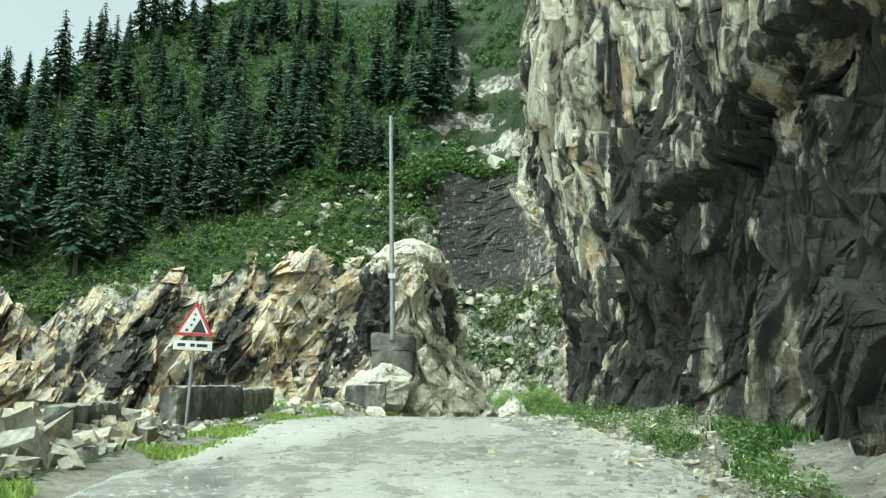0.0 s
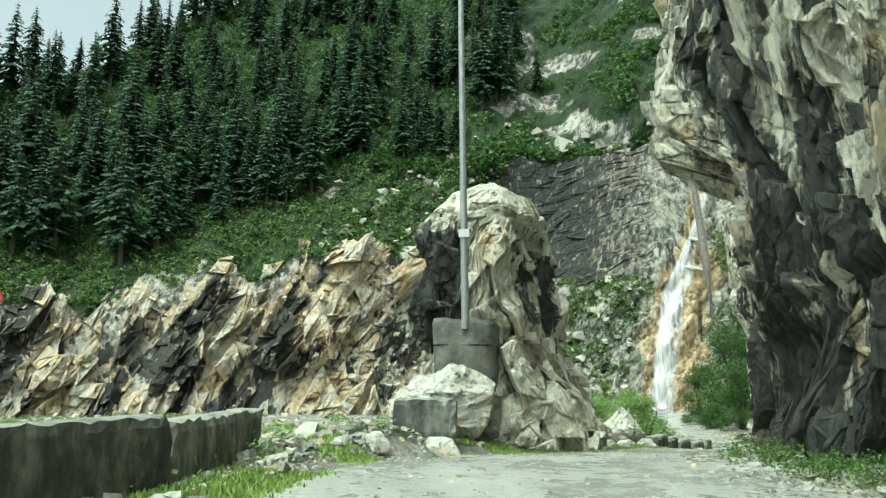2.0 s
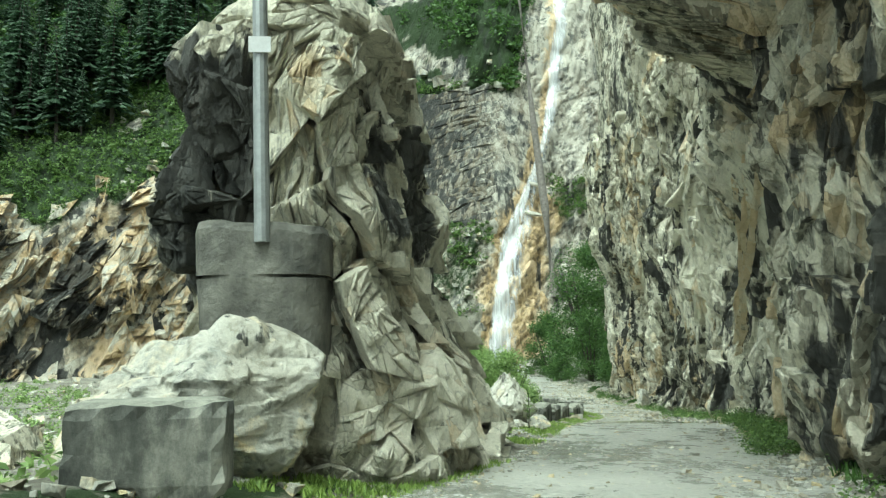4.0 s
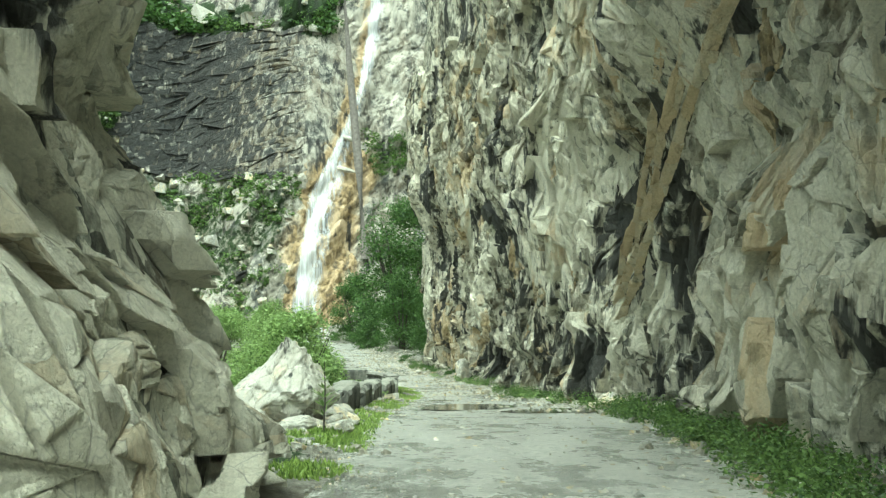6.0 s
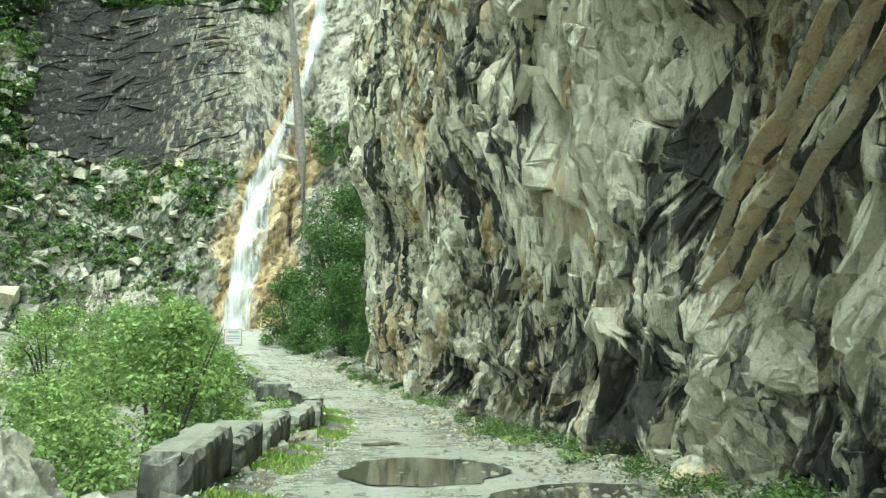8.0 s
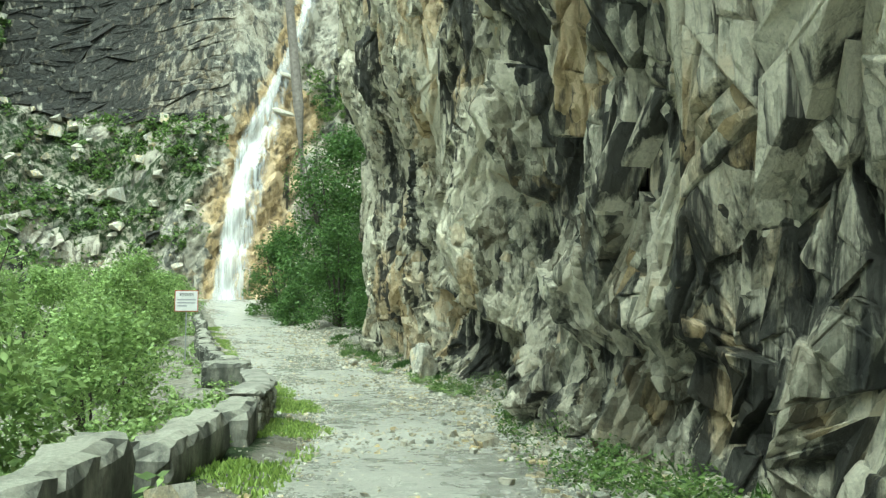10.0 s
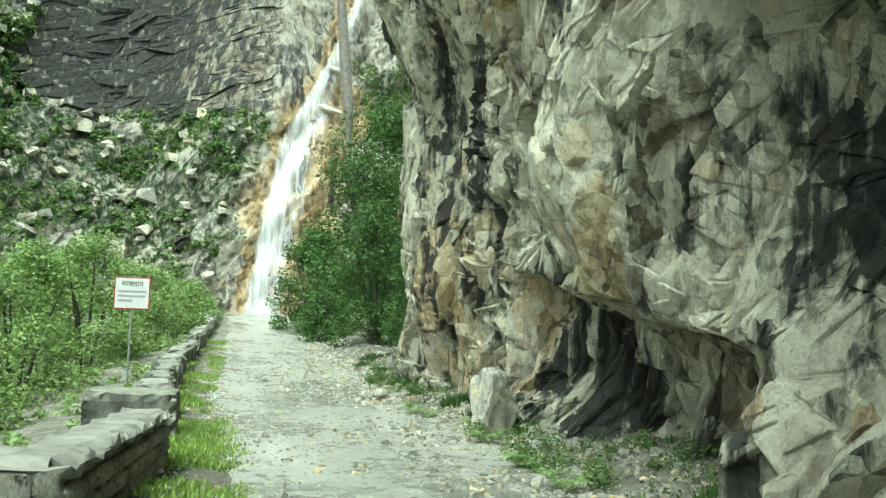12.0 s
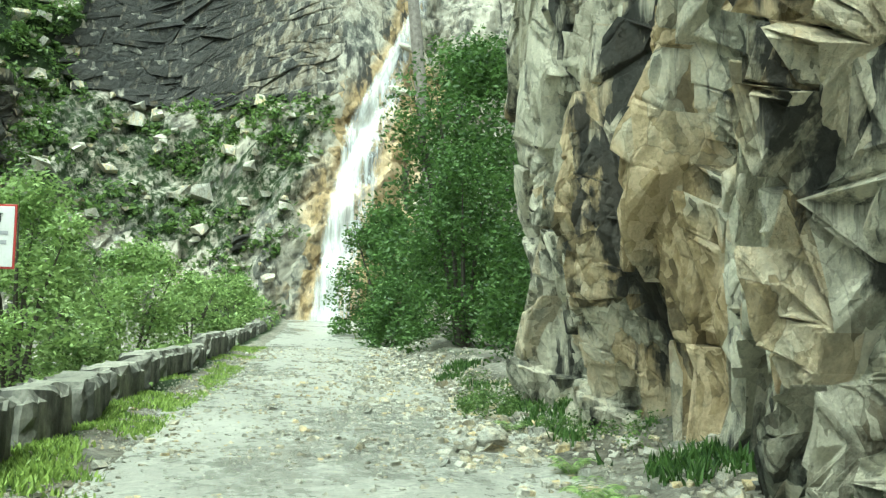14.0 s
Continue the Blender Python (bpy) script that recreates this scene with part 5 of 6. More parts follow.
hill_pieces(230, 345, -12, 14, 4.0, 5.0, lambda u, v: (u, v), lambda x, z: -22 < x < 17 and -5.5 < z < 4.5 + 2.5 * math.sin(x * 0.45) + 1.5 * math.sin(x * 1.3 + 1),
            lambda u, v: 0.7 + 2.0 * (0.5 + 0.5 * math.sin(u * 0.9 + v)) ** 2, 0.3, 0.22, 0.09, 1.3, 30, 1.6, 0.05,
            lambda x, z, tone, tint, s: {"tone": 0.45 + 0.7 * tone, "ochre": 0.05 + 0.35 * tint * smooth(2, 14, x), "dark": 0.12 + 0.5 * smooth(0.5, 0.62, fbm(0.2 * s, 0.15 * z, 3, 691))}, 691, 0.8)

# rock stack by the road, with its pole
def build_standing_rock():
    def body(T, Z, D):
        cx = np.interp(Z, [0, 1.5, 3, 6.5, 8], [-0.75, -0.9, -1.3, -1.5, -1.4])
        cy = np.interp(Z, [0, 3, 6.5, 8], [39.3, 38.8, 38.2, 37.9])
        ax = np.interp(Z, [0, 1.5, 3, 6.4, 7.0, 7.6, 7.95], [2.35, 2.10, 1.62, 1.42, 1.42, 1.1, 0.35])
        ay = np.interp(Z, [0, 3, 6.4, 7.0, 7.6, 8.1], [3.95, 3.1, 2.3, 2.1, 1.5, 0.4])
        c, s = np.cos(T), np.sin(T)
        k = (np.abs(c) ** 3.5 + np.abs(s) ** 3.5) ** (-1 / 3.5)
        lx, ly = k * c * (ax + D), k * s * (ay + D)
        a = radians(-22)
        return np.stack([cx + lx * math.cos(a) - ly * math.sin(a), cy + lx * math.sin(a) + ly * math.cos(a), Z + 0 * D], -1)

    rock = empty("standing_rock", pose(-0.8, 39.3, 0))
    th = np.linspace(0, 2 * np.pi, 120, endpoint=False)
    zs = np.concatenate([np.arange(-0.6, 6.9, 0.15), np.linspace(6.9, 8.0, 14)])
    T, Z = np.meshgrid(th, zs, indexing="xy")
    v = body(T, Z, -0.32 + 0.30 * smooth(6.7, 7.1, Z) + 0.3 * (fbm(3 * np.cos(T) + 9, 3 * np.sin(T) + Z * 1.2, 3, 402) - 0.5)).reshape(-1, 3)
    rows, cols = T.shape
    f = grid_faces(rows, cols).tolist()
    f += [[r * cols + cols - 1, r * cols, (r + 1) * cols, (r + 1) * cols + cols - 1] for r in range(rows - 1)]
    f.append([(rows - 1) * cols + j for j in range(cols)])
    one = np.ones(T.size)
    core = mesh_object("core", v, f, ROCK, attrs={"tone": 0.35 + 0.5 * smooth(6.6, 7.0, Z), "ochre": 0.1 * one, "dark": 0.1 * one, "green": 0 * one, "crack": 0 * one})
    core.parent, core.matrix_parent_inverse = rock, rock.matrix_world.inverted()
    R = 2.3
    rng = np.random.default_rng(431)
    for name, v0, v1, du, dv, lim, depth, turn, share, asp, back, seed in [("rock_face", -0.6, 6.6, 1.3, 1.4, 0.08, 0.07, 0.18, 0.06, 1.3, 0.3, 1), ("cap_layer", 6.35, 7.75, 2.2, 0.36, 0.28, 0.07, 0.10, 0.05, 0.3, 0.5, 2)]:
        made = shatter(rock_cells(-1.0, 2 * math.pi * R - 0.2, v0, v1, du, dv, rng), rng, lambda u, z: lim * (0.22 + 1.6 * max(0, math.sin(u * 1.3 + z * 0.9 + math.sin(2.1 * z))) ** 3), depth, turn, share, asp, 25, 20, 0.9)
        made = [m for m in made if v0 <= m[2] <= v1]
        U, V, D, K, faces, spans = rock_pieces(made, rng, back, 0.02)
        U, V = U + 0.3 * (vnoise(U * 0.9, V * 0.9, 441) - 0.5), V + 0.3 * (vnoise(U * 0.9, V * 0.9, 442) - 0.5)
        r1, k1, _ = plates(U / 1.25, V / 1.8, 446, 1.8, 2.6, 0.32, 1.0)
        r2, k2, _ = plates(U / 0.5, V / 0.7, 447, 1.9, 2.4, 0.30, 1.1)
        p = body(U / R + math.pi / 2, V, D + (0.0 if seed == 2 else 0.2 * (fbm(U * 0.6, V * 0.5, 3, 443) - 0.5) + 0.30 * r1 + 0.13 * r2 + 0.1))
        tone, tint = np.array([m[7] for m in made])[K], np.array([m[8] for m in made])[K]
        # Darker boxes: the whole left flank, and broken patches high on the right.
        darkened = box2(p[:, 0], p[:, 2], -4.6, -2.3, 2.6, 6.1, 0.35) + 0.7 * box2(p[:, 0], p[:, 2], -0.8, 1.2, 3.4, 5.8, 0.4) * smooth(0.45, 0.6, fbm(U * 0.8, V * 0.3, 3, 444))
        at = {"tone": 0.20 + 0.6 * tone + 0.5 * k1 + 0.3 * k2 + 0.3 * smooth(0.3, 1.2, p[:, 0]) if seed == 1 else 0.72 + 0.35 * tone, "dark": ((0.10 + 0.55 * smooth(0.5, 0.66, fbm(U * 0.7, V * 0.25, 3, 445))) * (0.4 + 0.6 * k1 + 0.4 * k2) + 0.85 * darkened) if seed == 1 else 0 * tone,
              "ochre": 0.06 + 0.35 * smooth(0.7, 0.9, tint) + 0.75 * bump2(p[:, 0], p[:, 2], -1.55, 5.6, 0.55, 0.7), "green": 0 * tone, "crack": 0 * tone}
        own = set(sorted(range(len(made)), key=lambda i: -made[i][3])[:160])
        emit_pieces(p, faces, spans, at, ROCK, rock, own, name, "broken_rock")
    tagged(rock, "tall free-standing rock with a pale flat cap", "rock")


build_standing_rock()
big = boulder_mesh("boulder", 42, (1.5, 1.1, 0.98), 6, 0.55, 0.12, 0.30, None, 2.2, 14, 0.66)
put_stone("boulder", big, -2.62, 34.45, 0.35, 12, "big pale boulder at the foot of the standing rock")
put_stone("boulder", boulder_mesh("boulder", 22, (0.50, 0.24, 0.22), 4, 0.3, 0.25, 0.55), -2.35, 29.6, 0.06, -35, "pale yellowish boulder lying on the verge", tilt=30)
put_stone("boulder", boulder_mesh("boulder", 26, (0.28, 0.26, 0.30), 4, 0.4, 0.1, 0.5), -3.6, 28.6, 0.1, 15, "pale boulder on the rubble beside the road")
white = boulder_mesh("boulder", 47, (1.25, 0.9, 1.0), 6, 0.6, 0.05, 0.55, None, 2.4, 14, 0.62)
for v in white.vertices:
    k = smooth(-0.7, 1.05, v.co.z)
    v.co.x, v.co.y = v.co.x * float(1 - 0.6 * k) + 0.35 * float(k), v.co.y * float(1 - 0.5 * k)
put_stone("boulder", white, 3.65, 48.4, 0.2, 10, "white pointed boulder in the rubble beside the road")
put_stone("boulder", boulder_mesh("boulder", 24, (0.40, 0.3, 0.24), 4, 0.3, 0.4, 0.4), 12.7, 50.9, 0.05, 10, "small pale boulder at the cliff foot")
put_stone("boulder", boulder_mesh("boulder", 27, (0.55, 0.42, 0.75), 5, 0.5, 0.1, 0.15), 20.35, 79.6, 0.2, 10, "pale upright boulder at the cliff foot")
put_stone("boulder", boulder_mesh("boulder", 28, (0.7, 1.4, 1.3), 5, 0.5, 0.3, 0.05, ROCK), 19.4, 67.3, 0.3, 10, "leaning slab of rock under the overhang", tilt=20)


for k, (x, y, sx, sy, sz) in enumerate([(4.6, 48.9, 0.55, 0.3, 0.22), (4.9, 48.3, 0.4, 0.3, 0.2), (4.4, 47.9, 0.5, 0.35, 0.16), (5.1, 49.3, 0.6, 0.35, 0.25), (4.0, 47.5, 0.35, 0.3, 0.2), (3.3, 47.8, 0.5, 0.4, 0.3), (4.75, 47.3, 0.3, 0.25, 0.16)]):
    put_stone("boulder", boulder_mesh("boulder", 230 + k, (sx, sy, sz), 4, 0.3, 0.2, 0.3), x, y, 0.08, 40 * k, "angular pale slab in the rubble heap beside the road", tilt=12 * (-1) ** k, group="rubble heap")


def block(name, size, mat, parent=None, seed=0, bevel=0.03, label="", rough=1.0):
    """A weathered cast block with worn edges and a few chips, standing on z = 0."""
    rng = np.random.default_rng(seed)
    cuts = [max(2, int(s / 0.14)) for s in size]
    bm = bmesh.new()
    made = {}

    def vert(i, j, k):
        if (i, j, k) not in made:
            q = [(2 * c / n - 1) for c, n in zip((i, j, k), cuts)]
            edge = sum(abs(c) > 0.99 for c in q)
            j3 = rng.normal(0, rough * (0.004 + 0.012 * (edge >= 2)), 3)
            wear = rough * (0.03 if edge == 2 else 0.055 if edge == 3 else 0.0) * rng.uniform(0.3, 1.6)
            p = [c * (s / 2) - math.copysign(wear, c) * (abs(c) > 0.99) for c, s in zip(q, size)]
            made[(i, j, k)] = bm.verts.new((p[0] + j3[0], p[1] + j3[1], p[2] + size[2] / 2 + j3[2]))
        return made[(i, j, k)]

    for ax in range(3):
        o = [a for a in range(3) if a != ax]
        for side in (0, cuts[ax]):
            for i in range(cuts[o[0]]):
                for j in range(cuts[o[1]]):
                    loop = []
                    for di, dj in ((0, 0), (1, 0), (1, 1), (0, 1)):
                        t = [0, 0, 0]
                        t[ax], t[o[0]], t[o[1]] = side, i + di, j + dj
                        loop.append(vert(*t))
                    bm.faces.new(loop)
    bmesh.ops.recalc_face_normals(bm, faces=bm.faces)
    return part(name, bm, mat, parent, label)


def place_block(ob, x, y, rz, sink=0.08, z=None):
    ob.matrix_world = pose(x, y, (height(x, y) if z is None else z) - sink, 0, 0, rz)
    return ob


# parapet along the outer edge: y of the middle, length, height, width
def parapet_spot(yb):
    slope = math.degrees(math.atan2(float(road_left(yb + 1) - road_left(yb - 1)), 2))
    return float(road_left(yb)) - 1.22, slope


for i, (yb, length, high, wide) in enumerate([(54.4, 2.6, 0.82, 0.7), (56.7, 1.6, 0.95, 0.95), (60.0, 3.3, 0.72, 0.55), (63.3, 2.5, 0.66, 0.55), (65.9, 1.5, 0.80, 0.6), (79.9, 0.9, 0.85, 1.55), (82.0, 1.2, 0.85, 0.8),
                                              (83.7, 1.1, 0.8, 0.75), (86.0, 1.7, 0.85, 0.65), (88.3, 1.5, 0.75, 0.6), (90.4, 2.0, 0.82, 0.85), (93.0, 1.7, 0.78, 0.8), (95.3, 1.9, 0.75, 0.7), (98.3, 2.6, 0.8, 0.6), (101.6, 2.8, 0.75, 0.6),
                                              (105.3, 3.2, 0.8, 0.6), (109.8, 3.8, 0.75, 0.6), (115, 4.0, 0.8, 0.6), (120, 4.2, 0.75, 0.6), (126, 5.0, 0.8, 0.6), (132, 5.2, 0.75, 0.6), (138.5, 5.6, 0.8, 0.6)]):
    xb, slope = parapet_spot(yb)
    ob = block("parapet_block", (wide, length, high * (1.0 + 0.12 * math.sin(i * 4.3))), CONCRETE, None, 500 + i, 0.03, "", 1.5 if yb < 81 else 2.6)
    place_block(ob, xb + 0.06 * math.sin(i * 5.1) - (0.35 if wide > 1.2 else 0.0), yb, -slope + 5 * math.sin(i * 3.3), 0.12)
    tagged(ob, "weathered concrete parapet block on the road's outer edge" if yb < 81 else "rounded pale-topped parapet block on the road's outer edge", "parapet block", "parapet blocks")


def stone_meshes(count, seed):
    """A few low wall stones to share between pieces: rough blocks about one metre across, flat at the back."""
    rng = np.random.default_rng(seed)
    out = []
    for k in range(count):
        bm = bmesh.new()
        bmesh.ops.create_cube(bm, size=1.0)
        bmesh.ops.bevel(bm, geom=bm.edges[:], offset=0.16, segments=1, affect="EDGES")
        for v in bm.verts:
            v.co += Vector(rng.normal(0, 0.045, 3).tolist())
        me = bpy.data.meshes.new("stone")
        bm.to_mesh(me)
        bm.free()
        for key, val in (("tone", rng.uniform(0.1, 0.75)), ("ochre", rng.uniform(0, 0.3)), ("dark", rng.uniform(0.05, 0.5)), ("green", 0.1), ("crack", 0.0)):
            at = me.attributes.new(key, "FLOAT", "POINT")
            at.data.foreach_set("value", [val] * len(me.vertices))
        me.materials.append(STONE)
        out.append(me)
    return out


def masonry_wall(yb, length, high, wide, seed):
    """A low rubble wall: mortar core, stones showing on the road side and the ends, a worn flat coping."""
    rng = np.random.default_rng(seed)
    xb, slope = parapet_spot(yb)
    wall = empty("parapet_wall", pose(xb, yb, height(xb, yb) - 0.12, -math.degrees(math.atan2(float(road_z(yb - 1) - road_z(yb + 1)), 2)), 0, -slope))
    block("core", (wide - 0.10, length - 0.10, high - 0.14), CONCRETE, wall, seed, 0.03, "dark stained mortar", 0.8)
    cap = block("coping", (wide + 0.06, length, 0.17), PALE_COPING, wall, seed + 1, 0.03, "dusty pale coping", 1.6)
    cap.location = (0, 0, high - 0.16)
    kinds = stone_meshes(8, seed + 2)

    def lay(run, place):
        z = 0.02
        while z < high - 0.22:
            h = rng.uniform(0.17, 0.27)
            q = -run / 2
            while q < run / 2 - 0.1:
                w = min(rng.uniform(0.20, 0.48), run / 2 - q)
                st = new("stone", kinds[int(rng.integers(8))])
                st.parent = wall
                st.matrix_basis = place(q + w / 2, z + h / 2) @ Matrix.Diagonal((w - 0.02, 0.16, h - 0.02, 1))
                q += w
            z += h

    lay(length - 0.06, lambda q, z: pose(wide / 2 - 0.07, q, z, 0, 0, 90))
    for e in (-1, 1):
        lay(wide - 0.06, lambda q, z: pose(q, e * (length / 2 - 0.07), z))
    tagged(wall, "low rubble masonry parapet wall with a worn pale coping", "parapet", "parapet walls")


masonry_wall(68.3, 3.2, 0.86, 0.6, 531)
masonry_wall(73.9, 6.2, 0.84, 0.62, 541)
for (x0, y0, x1, y1, z1) in [(-6.25, 19.0, -5.45, 22.1, 1.45), (-5.5, 22.25, -5.55, 26.3, 1.36), (-6.1, 13.2, -6.2, 15.6, 1.2)]:
    g0 = min(height((x0 + x1) / 2, (y0 + y1) / 2), 0.5) - 0.5
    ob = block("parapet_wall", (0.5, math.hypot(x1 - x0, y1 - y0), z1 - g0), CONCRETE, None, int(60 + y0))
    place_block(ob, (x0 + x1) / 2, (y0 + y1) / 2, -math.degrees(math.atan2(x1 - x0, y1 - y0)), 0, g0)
    tagged(ob, "long stained concrete parapet wall on the road's outer edge", "parapet", "parapet walls")
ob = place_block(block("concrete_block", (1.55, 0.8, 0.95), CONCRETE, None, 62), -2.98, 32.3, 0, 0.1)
tagged(ob, "dark weathered concrete block beside the rock stack", "block")
def build_pedestal(x, y, z, high):
    """A rough drum of masonry in two courses with a worn mortar joint and an uneven top."""
    drum = empty("pedestal", pose(x, y, z, 0, 0, -6))
    for k, (z0, z1, grow) in enumerate([(-0.5, 0.53 * high, 1.0), (0.53 * high, 0.56 * high, 0.955), (0.56 * high, high, 0.985)]):
        T, H = np.meshgrid(np.linspace(0, 2 * np.pi, 72, endpoint=False), np.linspace(z0, z1, 4 if k == 1 else 14), indexing="xy")
        c, w = np.cos(T), np.sin(T)
        r = (np.abs(c) ** 3.2 + np.abs(w) ** 3.2) ** (-1 / 3.2) * (grow + 0.16 * (fbm(2.2 * c + 4, 2.2 * w + H * 0.9, 4, 470 + k) - 0.5))
        r = r - (0.05 * smooth(z1 - 0.12, z1, H) if k == 2 else 0)
        top = 0.22 * (fbm(c * 1.3, w * 1.3, 3, 476) - 0.5) * smooth(0.56 * high, high, H) * (k == 2)
        rows, cols = T.shape
        v = np.stack([0.92 * r * c, 0.95 * r * w, H + top], -1).reshape(-1, 3)
        f = grid_faces(rows, cols).tolist() + [[q * cols + cols - 1, q * cols, (q + 1) * cols, (q + 1) * cols + cols - 1] for q in range(rows - 1)]
        f.append([(rows - 1) * cols + j for j in range(cols)])
        mesh_object("mortar_joint" if k == 1 else "course", v, f, PALE_CONCRETE, drum)
    tagged(drum, "rough rounded masonry pedestal under the steel pole", "pedestal")


build_pedestal(-2.12, 35.75, 1.95, 1.55)
pole = empty("utility_pole", pose(-2.13, 34.85, 3.55, 0, -1.0, 0))
bm = bmesh.new()
tube(bm, [(0, 0, -0.3), (0, 0, 4.0), (0, 0, 9.5)], [0.11, 0.10, 0.08], 12)
part("shaft", bm, STEEL, pole)
bm = bmesh.new()
bmesh.ops.create_cube(bm, size=1.0)
bmesh.ops.scale(bm, vec=(0.30, 0.02, 0.22), verts=bm.verts)
bmesh.ops.translate(bm, vec=(0, -0.12, 2.4), verts=bm.verts)
part("plate", bm, WHITE, pole, "small white number plate")
tagged(pole, "grey steel pole on a concrete pedestal", "pole")


def triangle_sign():
    sign = empty("warning_sign", pose(-5.5, 17.95, height(-5.5, 17.95) - 0.02, 0, 3, -4))
    bm = bmesh.new()
    tube(bm, [(0, 0, -0.6), (0, 0, 2.6)], [0.035, 0.035], 10)
    part("post", bm, STEEL, sign)

    def tri(r, depth, y, name, mat):
        bm = bmesh.new()
        pts = [Vector((r * math.sin(a), 0, r * math.cos(a))) for a in (0, 2 * math.pi / 3, 4 * math.pi / 3)]
        a = [bm.verts.new(p + Vector((0, y, 2.32))) for p in pts]
        b = [bm.verts.new(p + Vector((0, y + depth, 2.32))) for p in pts]
        bm.faces.new(a)
        bm.faces.new(b[::-1])
        for k in range(3):
            bm.faces.new((a[k], b[k], b[(k + 1) % 3], a[(k + 1) % 3]))
        bmesh.ops.recalc_face_normals(bm, faces=bm.faces)
        return part(name, bm, mat, sign)

    tri(0.50, 0.02, -0.06, "border", RED)
    face = tri(0.38, 0.006, -0.066, "face", WHITE)
    bm = bmesh.new()
    bmesh.ops.create_cube(bm, size=1.0)
    bmesh.ops.scale(bm, vec=(0.86, 0.02, 0.20), verts=bm.verts)
    bmesh.ops.translate(bm, vec=(0, -0.06, 1.86), verts=bm.verts)
    plaque = part("plaque", bm, WHITE, sign)
    bm = bmesh.new()
    for loop in ([(-0.06, 2.14), (0.27, 2.14), (0.12, 2.44)],):
        a = [bm.verts.new((x, -0.069, z)) for x, z in loop]
        bm.faces.new(a)
    for x, z, r in ((-0.16, 2.19, 0.035), (-0.07, 2.30, 0.03), (-0.02, 2.42, 0.03), (0.0, 2.53, 0.025)):
        bm.faces.new([bm.verts.new((x + r * (1 + 0.3 * math.sin(5 * q)) * math.cos(q), -0.069, z + r * math.sin(q))) for q in [k * math.pi / 4 for k in range(8)]])
    part("pictogram", bm, BLACK, face, "black slope and falling stones")
    bm = bmesh.new()
    for x0, x1 in ((-0.34, -0.16), (-0.05, 0.05), (0.09, 0.33)):
        bm.faces.new([bm.verts.new((x, -0.073, z)) for x, z in ((x0, 1.83), (x1, 1.83), (x1, 1.90), (x0, 1.90))])
    part("lettering", bm, BLACK, plaque, "illegible dark lettering")
    tagged(sign, "leaning red-bordered triangular falling-rocks warning sign", "road sign")


triangle_sign()
board = empty("notice_board", pose(13.42, 89.25, height(13.42, 89.25), 0, 0, -8))
bm = bmesh.new()
tube(bm, [(0, 0, -0.4), (0, 0, 3.2)], [0.03, 0.03], 10)
part("post", bm, STEEL, board)


def slab_part(name, size, at, mat, parent, label=""):
    bm = bmesh.new()
    bmesh.ops.create_cube(bm, size=1.0)
    bmesh.ops.scale(bm, vec=size, verts=bm.verts)
    bmesh.ops.bevel(bm, geom=bm.edges[:], offset=min(size) * 0.2, segments=1, affect="EDGES")
    bmesh.ops.translate(bm, vec=at, verts=bm.verts)
    return part(name, bm, mat, parent, label)


slab_part("rim", (0.96, 0.02, 0.90), (0, -0.05, 2.72), RED, board, "red rim")
panel = slab_part("panel", (0.90, 0.012, 0.84), (0, -0.060, 2.72), WHITE, board, "white panel")
title = bpy.data.curves.new("heading", "FONT")
title.body, title.size, title.align_x, title.extrude = "\u0938\u093e\u0935\u0927\u093e\u0928", 0.20, "CENTER", 0.002
title.materials.append(BLACK)
heading = new("heading", title)
heading.parent = panel
heading.matrix_basis = pose(0, -0.070, 2.92, 90, 0, 0)
tagged(heading, "black heading")
for row, (x0, x1) in enumerate(((-0.38, 0.38), (-0.38, 0.36), (-0.37, 0.02))):
    slab_part("text_line", (x1 - x0, 0.004, 0.055), ((x0 + x1) / 2, -0.068, 2.77 - 0.13 * row), FADED, panel, "small illegible lettering")
tagged(board, "small white notice board with a red rim on a post", "notice board")

put_stone("boulder", boulder_mesh("boulder", 31, (0.30, 0.26, 0.2), 4, 0.4, 0.1, 0.25), 20.3, 87.6, 0.05, 40, "grey stone at the cliff foot")
for k, (x, z) in enumerate([(34.9, 21.6), (35.9, 27.0)]):
    y = float(fall_face_y(np.array([x]), np.array([z]))[0])
    put_stone("boulder", boulder_mesh("boulder", 33 + k, (1.5, 0.6, 0.45), 4, 0.3, 0.0, 0.7), x, y - 0.5, 0.0, 0, "white slab lodged on the rock beside the waterfall", z=z, tilt=28)


def fern(seed):
    """A fern: arching fronds, each a midrib with paired leaflets."""
    rng = np.random.default_rng(seed)
    plant = empty("fern")
    for k in range(9):
        a = 2 * math.pi * k / 9 + rng.uniform(-0.25, 0.25)
        reach, top = rng.uniform(0.35, 0.55), rng.uniform(0.35, 0.55)
        d, side = np.array([math.cos(a), math.sin(a), 0]), np.array([-math.sin(a), math.cos(a), 0])
        vs = []
        for q in np.linspace(0.12, 1.0, 16):
            c = d * reach * q + np.array([0, 0, top * (1.9 * q - 1.35 * q * q)])
            w = 0.15 * math.sin(math.pi * min(1, q * 0.9 + 0.1)) + 0.01
            for e in (-1, 1):
                tip = c + side * e * w + d * 0.05 - np.array([0, 0, 0.25 * w])
                vs += [c - d * 0.012, c + side * e * w * 0.5 - d * 0.016, tip, c + side * e * w * 0.5 + d * 0.022]
        mesh_object("frond", np.array(vs), np.arange(len(vs)).reshape(-1, 4), LEAF, plant)
    return tagged(plant, "bright green fern among the stones at the cliff foot", "fern", "ferns at the cliff foot")


